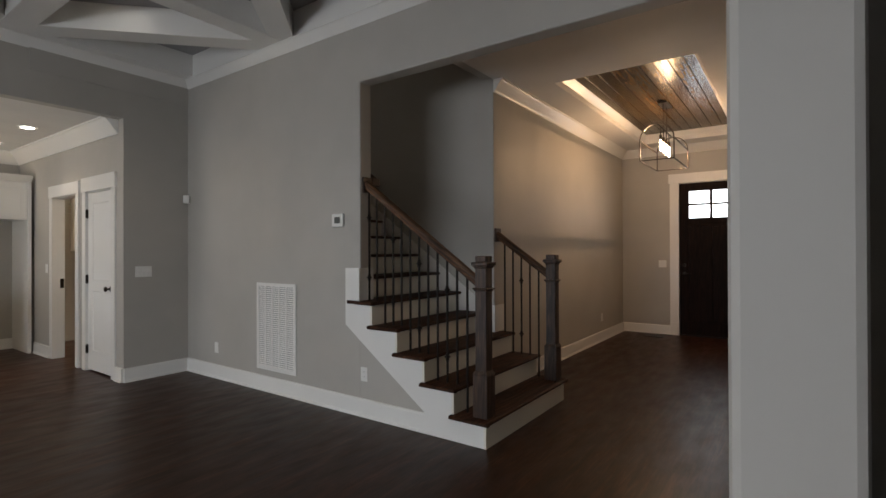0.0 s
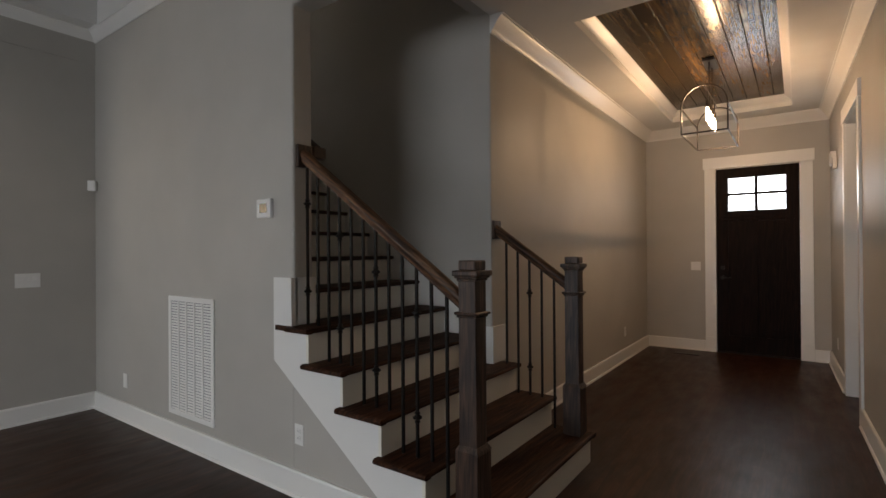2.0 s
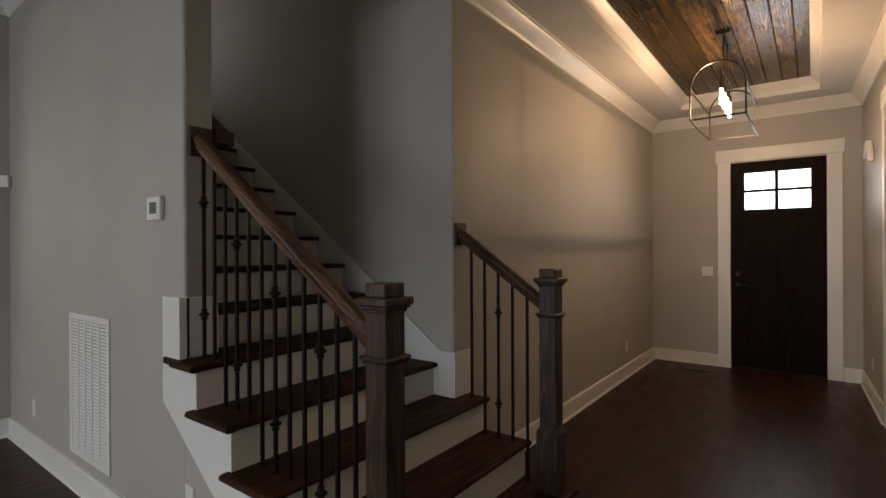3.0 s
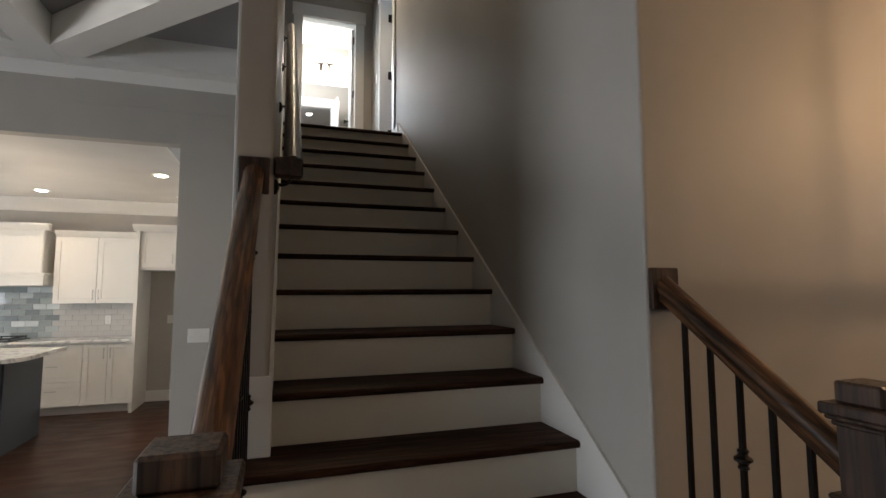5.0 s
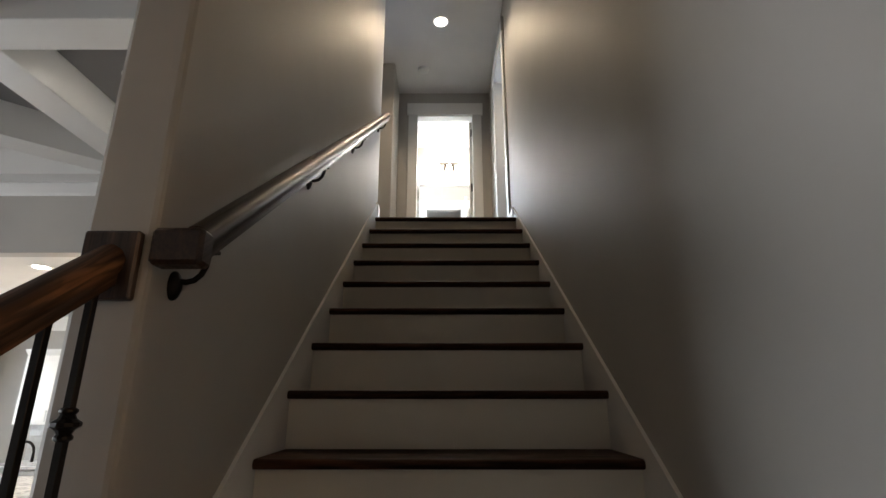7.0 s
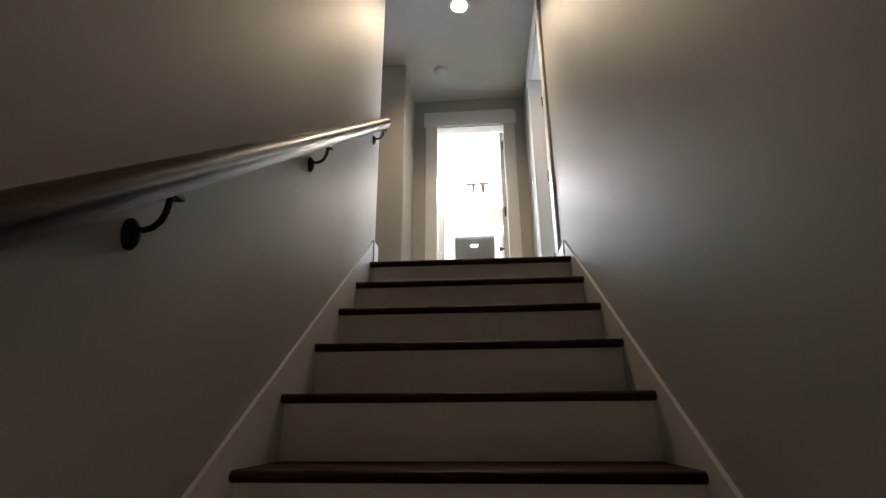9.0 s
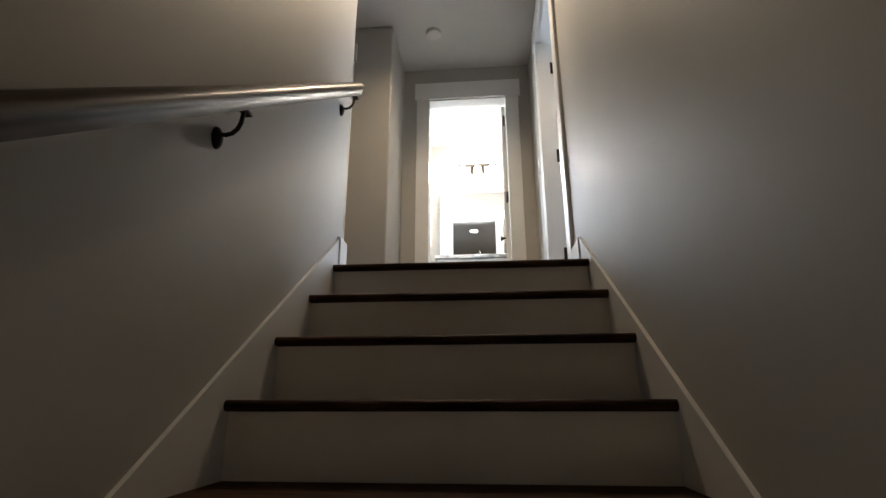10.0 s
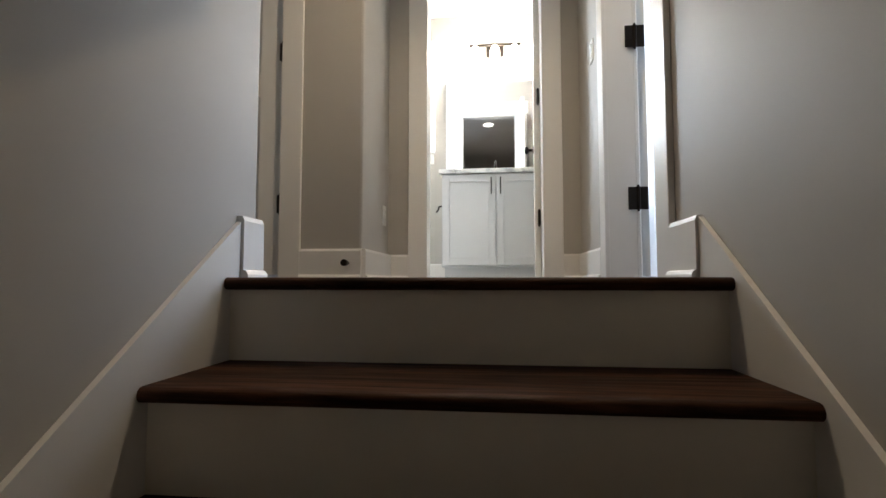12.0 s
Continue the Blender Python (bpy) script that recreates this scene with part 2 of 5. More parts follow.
def rod(bm, p, q, r, n=8, r2=None):
    p, q = Vector(p), Vector(q)
    d = q - p
    res = bmesh.ops.create_cone(bm, cap_ends=True, segments=n, radius1=r, radius2=r if r2 is None else r2, depth=d.length)
    m = Matrix.Translation((p + q) / 2) @ d.to_track_quat('Z', 'Y').to_matrix().to_4x4()
    for v in res["verts"]:
        v.co = m @ v.co


def square_rod(bm, p, q, h):
    p, q = Vector(p), Vector(q)
    d = q - p
    res = bmesh.ops.create_cone(bm, cap_ends=True, segments=4, radius1=h * 1.414, radius2=h * 1.414, depth=d.length)
    m = Matrix.Translation((p + q) / 2) @ d.to_track_quat('Z', 'Y').to_matrix().to_4x4() @ pose(0, 0, 0, 0, 0, 45)
    for v in res["verts"]:
        v.co = m @ v.co


def tube(bm, path, r, n=10):
    """A round bar bent along a path of points."""
    pts = [Vector(p) for p in path]
    rows = []
    for i, p in enumerate(pts):
        d = (pts[min(i + 1, len(pts) - 1)] - pts[max(i - 1, 0)]).normalized()
        q = d.to_track_quat('Z', 'Y').to_matrix()
        rows.append([bm.verts.new(p + q @ Vector((r * math.cos(2 * math.pi * k / n), r * math.sin(2 * math.pi * k / n), 0))) for k in range(n)])
    for a, b in zip(rows, rows[1:]):
        best = min(range(n), key=lambda o: sum((a[k].co - b[(k + o) % n].co).length for k in range(n)))
        for k in range(n):
            bm.faces.new((a[k], a[(k + 1) % n], b[(k + 1 + best) % n], b[(k + best) % n]))
    bm.faces.new(rows[0][::-1])
    bm.faces.new(rows[-1])


def lathe(bm, c, rings, n=16):
    """Turned solid: rings of (radius, height) above the point c."""
    rows = []
    for r, h in rings:
        rows.append([bm.verts.new((c[0] + r * math.cos(2 * math.pi * i / n), c[1] + r * math.sin(2 * math.pi * i / n), c[2] + h)) for i in range(n)])
    for a, b in zip(rows, rows[1:]):
        for i in range(n):
            bm.faces.new((a[i], a[(i + 1) % n], b[(i + 1) % n], b[i]))
    bm.faces.new(rows[0][::-1])
    bm.faces.new(rows[-1])


def mesh_of(name, bm, material, smooth=False):
    bmesh.ops.recalc_face_normals(bm, faces=bm.faces[:])
    me = bpy.data.meshes.new(name)
    bm.to_mesh(me)
    bm.free()
    me.materials.append(material)
    if smooth:
        me.polygons.foreach_set("use_smooth", [True] * len(me.polygons))
        me.set_sharp_from_angle(angle=radians(40))
    return me


def part(name, bm, material, parent, label="", smooth=False):
    ob = new(name, mesh_of(name, bm, material, smooth))
    ob.parent = parent
    if label:
        tagged(ob, label)
    return ob


def thing(name, label, category, group="", kind="", at=(0, 0, 0)):
    ob = new(name)
    ob.empty_display_size = 0.05
    ob.location = at
    return tagged(ob, label, category, group, kind)


def solid(name, bm, material, label, category, group="", kind="", smooth=False):
    return tagged(new(name, mesh_of(name, bm, material, smooth)), label, category, group, kind)


def boxes(name, material, label, lst, bevel=0.0, kind="structure", category="wall", seg=1):
    bm = bmesh.new()
    for lo, hi in lst:
        box(bm, lo, hi, bevel, seg)
    return solid(name, bm, material, label, category, "", kind)


def outline(name, axis, at, thick, pts, material, label, bevel=0.01, seg=2):
    """A wall from its outline in its own plane; axis: the normal's."""
    bm = bmesh.new()
    prism(bm, [(at, a, z) if axis == 'x' else (a, at, z) for a, z in pts], (thick, 0, 0) if axis == 'x' else (0, thick, 0))
    bmesh.ops.recalc_face_normals(bm, faces=bm.faces[:])
    if bevel:
        bmesh.ops.bevel(bm, geom=bm.edges[:], offset=bevel, segments=seg, profile=0.5, affect='EDGES')
    return solid(name, bm, material, label, "wall", "", "structure")


RISE, RUN, STEPS = 0.19, 0.265, 16
TOP = RISE * STEPS            # landing
XW, XI, XR = 0.405, 0.54, 1.66  # great room face, stairwell faces
YK, YC = 4.01, 7.40           # kitchen opening wall, kitchen back wall
YF, YS, XF = 0.69, -1.58, 6.10  # foyer side walls and front wall
ZG, ZF, ZK, ZU = 3.56, 3.03, 2.78, 5.42
YB, YV = 5.84, 7.52           # bathroom door wall and vanity wall upstairs
SX = -1.95  # free end of the foyer's south wall, which runs a little out of square
SOUTH = Matrix.Translation((-1.45, -1.62, 0)) @ Matrix.Rotation(radians(1.75), 4, 'Z') @ Matrix.Translation((1.45, -YS, 0))


def southern(ob):
    """Turn what belongs to the foyer's south wall into that wall's line."""
    ob.matrix_world = SOUTH @ ob.matrix_world
    return ob


# ---- large structure ----
NOSE, THICK = 0.03, 0.028
boxes("floor", FLOOR, "dark-stained hardwood strip floor with a satin sheen", [((-7.1, -6.1, -0.12), (6.3, 7.6, 0.0))], category="floor")
boxes("floor_upper", FLOOR, "dark hardwood landing floor at the stair head", [((-0.95, 4.06, TOP - 0.17), (1.66, YB + 0.06, TOP)), ((1.66, 4.06, TOP - 0.17), (3.6, 6.15, TOP))], category="floor")
boxes("floor_bath", BATHTILE, "pale tiled bathroom floor", [((-0.4, YB + 0.06, TOP - 0.17), (1.90, YV + 0.1, TOP - 0.002))], category="floor")

TS = 0.118
outline("wall_stair_side", 'x', XW, XI - XW, [(1.25, 0), (4.15, 0), (4.15, ZU), (YF, ZU), (YF, 3.71), (YS, 3.71), (YS, 2.77), (1.25, 2.77)], WALL,
        "greige painted wall and header beside the stair", 0.012)
bm = bmesh.new()
for k in range(1, 6):
    box(bm, (XW, (k - 1) * RUN + NOSE + 0.018, 0), (XI, min(k * RUN + NOSE + 0.018, 1.2495), k * RISE - THICK - 0.001))
solid("wall_under_stair", bm, WALL, "greige painted wall under the open steps", "wall", "", "structure")
outline("wall_kitchen", 'y', YK, 0.12, [(-0.27, 0), (XW - 0.001, 0), (XW - 0.001, 3.71), (-7.1, 3.71), (-7.1, 0), (-5.6, 0), (-5.6, 2.76), (-0.27, 2.76)], WALL,
        "greige painted wall round the kitchen opening", 0.0)
boxes("wall_great_room_west", WALL, "greige painted wall with a wide window opening", [
    ((-7.1, -6.1, 0), (-6.98, -1.0, ZG + 0.1)), ((-7.1, 2.6, 0), (-6.98, YK, ZG + 0.1)),
    ((-7.1, -1.0, 0), (-6.98, 2.6, 0.15)), ((-7.1, -1.0, 2.3), (-6.98, 2.6, ZG + 0.1))])
boxes("wall_great_room_south", WALL, "greige painted wall closing the great room", [((-6.98, -6.1, 0), (0.7, -5.98, ZG + 0.1))])
boxes("wall_side_room", WALL, "greige painted partition wall", [((0.58, -5.98, 0), (0.7, YS - 0.04, ZG + 0.1))])
southern(outline("wall_foyer_south", 'y', YS - TS, TS, [(SX, 0), (3.62, 0), (3.62, 2.52), (4.52, 2.52), (4.52, 0), (XF + 0.15, 0), (XF + 0.15, 3.71), (SX, 3.71)], WALL,
        "greige painted foyer wall with a cased opening", 0.012))
bm = bmesh.new()
prism(bm, [(XR, YF, 0), (XF, YF, 0), (XF, YF + 0.15, 0), (XR + 0.115, YF + 0.15, 0), (XR + 0.115, 4.44, 0), (XR, 4.44, 0)], (0, 0, ZU))
bmesh.ops.recalc_face_normals(bm, faces=bm.faces[:])
bmesh.ops.bevel(bm, geom=bm.edges[:], offset=0.012, segments=3, profile=0.5, affect='EDGES')
solid("wall_foyer_north", bm, WALL, "greige painted wall turning from the foyer up the stairwell", "wall", "", "structure")
boxes("wall_stair_well_south", WALL, "greige painted stairwell wall above the foyer", [((XI, YF, ZF + 0.02), (XR, YF + 0.12, ZU))])
boxes("wall_front", WALL, "greige painted front wall round the entry door", [
    ((XF, -0.18, 0), (XF + 0.15, YF + 0.15, 3.4)), ((XF, YS, 0), (XF + 0.15, -1.10, 3.4)),
    ((XF, -1.10, 2.43), (XF + 0.15, -0.18, 3.4))])
boxes("wall_closets", WALL, "greige painted kitchen wall with two doorways", [
    ((-0.27, YK + 0.12, 0), (-0.15, 4.27, ZK)), ((-0.27, 4.97, 0), (-0.15, 5.26, ZK)), ((-0.27, 6.04, 0), (-0.15, YC, ZK)),
    ((-0.27, 4.27, 2.05), (-0.15, 4.97, ZK)), ((-0.27, 5.26, 2.05), (-0.15, 6.04, ZK))])
boxes("wall_kitchen_back", WALL, "greige painted kitchen back wall", [((-5.3, YC, 0), (1.4, YC + 0.12, ZK + 0.05))])
boxes("wall_kitchen_west", WALL, "greige painted kitchen wall with a window opening", [
    ((-5.3, YK + 0.12, 0), (-5.18, 5.4, ZK)), ((-5.3, 6.6, 0), (-5.18, YC, ZK)), ((-5.3, 5.4, 0), (-5.18, 6.6, 1.1)), ((-5.3, 5.4, 2.3), (-5.18, 6.6, ZK))])
boxes("wall_laundry", WALL, "greige painted laundry room walls", [((1.28, 4.2, 0), (1.4, YC, ZK)), ((-0.15, 5.02, 0), (1.28, 5.12, ZK)), ((-0.15, 4.2, 0), (0.6, 4.26, ZK))])
boxes("wall_lower_east", WALL, "greige painted wall closing the lower storey", [((XR + 0.001, 4.441, 0), (XR + 0.115, YC + 0.12, TOP - 0.171)), ((1.4, YC, 0), (XR, YC + 0.12, TOP - 0.171))])
boxes("wall_side_study", WALL, "greige painted walls of the room off the foyer", [((2.2, -4.6, 0), (6.25, -4.5, 3.1)), ((2.2, -4.5, 0), (2.3, YS - 0.01, 3.1)), ((6.15, -4.5, 0), (6.25, YS + 0.13, 3.1))])
boxes("wall_bath", WALL, "greige painted wall round the bathroom door", [
    ((0.40, YB, TOP), (0.750, YB + 0.115, 5.6)), ((1.446, YB, TOP), (1.775, YB + 0.115, 5.6)), ((0.750, YB, TOP + 2.052), (1.446, YB + 0.115, 5.6))], 0.0)
boxes("wall_hall_jog", WALL, "greige painted upper hall wall with a rounded corner", [
    ((0.115, 5.24, TOP), (0.52, YB, ZU)), ((-0.70, 5.24, TOP + 2.035), (0.115, 5.34, ZU)), ((-0.95, 5.24, TOP), (-0.70, 5.34, ZU))], 0.012, seg=2)
boxes("wall_hall_west", WALL, "greige painted upper hall end wall", [((-1.05, 4.0, TOP), (-0.95, 5.34, ZU)), ((-0.95, 4.0, TOP), (XW, 4.149, ZU))])
boxes("wall_hall_east", WALL, "greige painted upper hall wall with a doorway", [
    ((XR, 5.14, TOP), (XR + 0.115, YB, ZU)), ((XR, 4.44, TOP + 2.035), (XR + 0.115, 5.14, ZU))])
boxes("wall_bedroom", WALL, "greige painted bedroom walls with a window opening", [
    ((XR + 0.115, 3.9, TOP), (3.6, 4.0, ZU)), ((XR + 0.115, 6.05, TOP), (2.04, 6.15, ZU)), ((2.40, 6.05, TOP), (3.6, 6.15, ZU)),
    ((2.04, 6.05, TOP), (2.40, 6.15, TOP + 0.42)), ((2.04, 6.05, TOP + 2.0), (2.40, 6.15, ZU)),
    ((3.5, 4.0, TOP), (3.6, 5.0, ZU)), ((3.5, 5.0, TOP), (3.6, 6.0, TOP + 0.42)), ((3.5, 5.0, TOP + 2.0), (3.6, 6.0, ZU)), ((3.5, 6.0, TOP), (3.6, 6.05, ZU))])
boxes("wall_bath_back", WALL, "greige painted bathroom walls with a window opening", [
    ((0.52, YV, TOP), (1.90, YV + 0.1, 5.6)), ((-0.4, YV, TOP), (-0.26, YV + 0.1, 5.6)), ((-0.26, YV, TOP), (0.52, YV + 0.1, 4.26)), ((-0.26, YV, 5.30), (0.52, YV + 0.1, 5.6)),
    ((-0.5, YB + 0.115, TOP), (-0.4, YV + 0.1, 5.6)), ((1.80, 6.16, TOP), (1.90, YV, 5.6)), ((-0.4, YB + 0.115, TOP), (0.40, YB + 0.2, 5.6)), ((1.775, YB + 0.115, TOP), (1.90, 6.16, 5.6))])

boxes("ceiling_kitchen", CEIL, "smooth white kitchen ceiling", [((-5.3, YK + 0.12, ZK), (1.4, YC, ZK + 0.05))], category="ceiling")
boxes("ceiling_side_study", CEIL, "white ceiling of the room off the foyer", [((2.2, -4.6, 3.1), (6.25, YS + 0.02, 3.15))], category="ceiling")
boxes("ceiling_upper", CEIL, "white ceiling over stairwell and upper hall", [((-1.05, YF, ZU), (3.6, YB, ZU + 0.08)), ((1.775, YB, ZU), (3.6, 6.15, ZU + 0.08))], category="ceiling")
boxes("ceiling_bath", CEIL, "white bathroom ceiling", [((-0.5, YB + 0.115, 5.56), (1.90, YV + 0.1, 5.62))], category="ceiling")
TX0, TX1, TY0, TY1 = 2.12, 5.65, -1.03, 0.25
ZP = 3.16
boxes("ceiling_foyer", CEIL, "white foyer ceiling with a recessed tray", [
    ((XI, YS, ZF), (TX0, YF, ZF + 0.05)), ((TX1, YS, ZF), (XF, YF, ZF + 0.05)),
    ((TX0, YS, ZF), (TX1, TY0, ZF + 0.05)), ((TX0, TY1, ZF), (TX1, YF, ZF + 0.05)),
    ((TX0 - 0.05, TY0 - 0.05, ZF + 0.05), (TX0, TY1 + 0.05, ZP + 0.1)), ((TX1, TY0 - 0.05, ZF + 0.05), (TX1 + 0.05, TY1 + 0.05, ZP + 0.1)),
    ((TX0, TY0 - 0.05, ZF + 0.05), (TX1, TY0, ZP + 0.1)), ((TX0, TY1, ZF + 0.05), (TX1, TY1 + 0.05, ZP + 0.1))], category="ceiling")

# coffered ceiling: grid beams and one diagonal in each bay
boxes("ceiling_great_room", COFFER, "grey painted recessed coffer ceiling", [((-7.1, -6.1, ZG), (XW, YK, ZG + 0.06))], category="ceiling")
bm = bmesh.new()
ZB = 3.32
beams_x = [(-1.31, -1.09), (-3.04, -2.82), (-4.77, -4.55)]
beams_y = [(2.19, 2.40), (0.62, 0.83), (-0.95, -0.74), (-2.52, -2.31), (-4.09, -3.88)]
for a, b in beams_x:
    box(bm, (a, -5.98, ZB), (b, YK, ZG), 0.004)
cols = [(-1.09, XW - 0.06), (-2.82, -1.31), (-4.55, -3.04), (-6.92, -4.77)]
rows_y = [(2.40, YK - 0.22), (0.83, 2.19), (-0.74, 0.62), (-2.31, -0.95), (-3.88, -2.52), (-5.9, -4.09)]
for a, b in beams_y:
    for c0, c1 in [(-1.09, XW), (-2.82, -1.31), (-4.55, -3.04), (-6.98, -4.77)]:
        box(bm, (c0, a, ZB), (c1, b, ZG), 0.004)
box(bm, (XW - 0.06, -1.58, ZB), (XW, YK, ZG))
box(bm, (-6.98, YK - 0.22, ZB + 0.001), (XW, YK, ZG))
for i, (c0, c1) in enumerate(cols):
    for j, (r0, r1) in enumerate(rows_y):
        up = (i + j) % 2 == 0
        p, q = ((c0, r1), (c1, r0)) if up else ((c0, r0), (c1, r1))
        d = Vector((q[0] - p[0], q[1] - p[1])).normalized()
        n = Vector((-d.y, d.x)) * 0.112
        p2, q2 = Vector(p), Vector(q)
        pts = [(p2.x + n.x, p2.y + n.y, ZB + 0.003), (q2.x + n.x, q2.y + n.y, ZB + 0.003), (q2.x - n.x, q2.y - n.y, ZB + 0.003), (p2.x - n.x, p2.y - n.y, ZB + 0.003)]
        prism(bm, pts, (0, 0, ZG - ZB - 0.004))
solid("ceiling_beams", bm, TRIM, "white painted coffer beams with diagonal braces", "ceiling", "", "structure")


# ---- trim ----
CROWN = [(0, 0), (0, -0.125), (0.012, -0.125), (0.016, -0.108), (0.030, -0.095), (0.060, -0.050), (0.085, -0.026), (0.092, -0.014), (0.105, -0.012), (0.105, 0)]


def crown(name, p, q, into, z, label, profile=CROWN, scale=1.0):
    """Crown along the wall line p-q; into: unit vector away from the wall."""
    bm = bmesh.new()
    pts = [(p[0] + into[0] * d * scale, p[1] + into[1] * d * scale, z + h * scale) for d, h in profile]
    prism(bm, pts, (q[0] - p[0], q[1] - p[1], 0))
    return solid(name, bm, TRIM, label, "crown molding", "", "structure", smooth=True)


def base(p, q, into, z=0.0, h=0.145, t=0.020):
    bm = bmesh.new()
    prof = [(0, 0), (t + 0.012, 0), (t + 0.012, 0.008), (t + 0.006, 0.017), (t, 0.019), (t, h - 0.012), (t - 0.005, h), (0, h)]
    pts = [(p[0] + into[0] * d, p[1] + into[1] * d, z + k) for d, k in prof]
    prism(bm, pts, (q[0] - p[0], q[1] - p[1], 0))
    return solid("baseboard", bm, TRIM, "white painted baseboard with shoe molding", "baseboard", "", "structure")


crown("crown_molding", (XW, -1.58), (XW, YK), (-1, 0), ZB, "white crown molding in the great room", scale=0.7)
crown("crown_molding", (-6.98, YK), (XW, YK), (0, -1), ZB, "white crown molding in the great room", scale=0.7)
crown("crown_molding", (XR, YF), (XF, YF), (0, -1), ZF, "white crown molding in the foyer")
crown("crown_molding", (XF, YS), (XF, YF), (-1, 0), ZF, "white crown molding in the foyer")
southern(crown("crown_molding", (XI, YS), (XF, YS), (0, 1), ZF, "white crown molding in the foyer"))
crown("crown_molding", (-0.27, YK + 0.12), (-0.27, YC), (-1, 0), ZK, "white crown molding in the kitchen", scale=1.35)
crown("crown_molding", (-5.18, YC), (-0.27, YC), (0, -1), ZK, "white crown molding in the kitchen", scale=1.35)
TRAY = [(0, 0), (0, -0.085), (0.012, -0.085), (0.03, -0.06), (0.075, -0.02), (0.085, -0.01), (0.085, 0)]
for p, q, n in (((TX0, TY1), (TX1, TY1), (0, -1)), ((TX0, TY0), (TX1, TY0), (0, 1)), ((TX0, TY0), (TX0, TY1), (1, 0)), ((TX1, TY0), (TX1, TY1), (-1, 0))):
    crown("crown_molding", p, q, n, ZP, "white cove molding inside the foyer tray", TRAY, 0.85)

base((XW, 0.5155), (XW, YK), (-1, 0))
base((-0.27, YK), (XW, YK), (0, -1))
base((-0.27, YK + 0.01), (-0.27, 4.18), (-1, 0))
base((-0.27, 6.13), (-0.27, 6.72), (-1, 0))
base((1.77, YF), (XF, YF), (0, -1))
base((XF, -0.05), (XF, YF), (-1, 0))
base((XF, YS), (XF, -1.23), (-1, 0))
southern(base((SX, YS), (3.53, YS), (0, 1)))
southern(base((4.61, YS), (XF, YS), (0, 1)))
southern(base((SX, YS - TS), (SX, YS), (-1, 0)))
base((-1.30, YC), (-0.27, YC), (0, -1))
base((1.28, 5.12), (1.28, 7.4), (-1, 0))
for p, q, n in (((0.216, 5.24), (0.52, 5.24), (0, -1)), ((0.52, 5.24), (0.52, YB), (1, 0)), ((0.52, YB), (0.641, YB), (0, -1)), ((1.555, YB), (XR, YB), (0, -1)), ((XR, 5.246), (XR, YB), (-1, 0)), ((XR + 0.115, 6.05), (3.5, 6.05), (0, -1)), ((0.3, YV), (0.70, YV), (0, -1))):
    base(p, q, n, TOP)
base((XR, 4.151), (XR, 4.334), (-1, 0), TOP, 0.15)
base((XI, 4.046), (XI, 4.149), (1, 0), TOP, 0.15)

# foyer tray planks
bm = bmesh.new()
random.seed(3)
w, yy = 0.133, TY0 + 0.04
while yy < TY1 - 0.02:
    y1 = min(yy + w, TY1 - 0.005)
    dz = random.uniform(0, 0.0015)
    prism(bm, [(TX0 + 0.03, yy + 0.001, ZP + 0.02), (TX0 + 0.03, yy + 0.001, ZP + 0.007 + dz), (TX0 + 0.03, yy + 0.007, ZP + dz), (TX0 + 0.03, y1 - 0.007, ZP + dz), (TX0 + 0.03, y1 - 0.001, ZP + 0.007 + dz), (TX0 + 0.03, y1 - 0.001, ZP + 0.02)], (TX1 - TX0 - 0.06, 0, 0))
    yy += w
solid("ceiling_planks", bm, PINE, "stained knotty pine boards lining the foyer tray", "ceiling", "", "structure")
boxes("ceiling_tray_backing", DARKHOLE, "backing above the tray boards", [((TX0, TY0, ZP + 0.02), (TX1, TY1, ZP + 0.06))], category="ceiling")

# ---- staircase ----
stair = thing("staircase", "straight stair with dark oak treads and white painted risers", "staircase")
XT0, XT1 = 0.335, 1.80       # outer tips of the open treads
XS0, XS1 = 0.375, 1.77       # faces of the open strings
NOSE, THICK = 0.03, 0.028


def nosing(bm, x0, x1, y0, y1, z):
    """Tread with a half-round front edge."""
    r = THICK / 2
    arc = [(y0 + r - r * math.sin(a), z - r + r * math.cos(a)) for a in [i * math.pi / 6 for i in range(7)]]
    pts = [(x0, y1, z)] + [(x0, a, b) for a, b in arc] + [(x0, y1, z - THICK)]
    prism(bm, pts, (x1 - x0, 0, 0))


def side_nosing(bm, x, y0, y1, z, sx):
    r = THICK / 2
    arc = [(x - sx * r + sx * r * math.sin(a), z - r + r * math.cos(a)) for a in [i * math.pi / 6 for i in range(7)]]
    pts = [(x - sx * 0.045, y0, z - 0.0006)] + [(a, y0, b - 0.0006) for a, b in arc] + [(x - sx * 0.045, y0, z - THICK)]
    prism(bm, pts, (0, y1 - y0, 0))


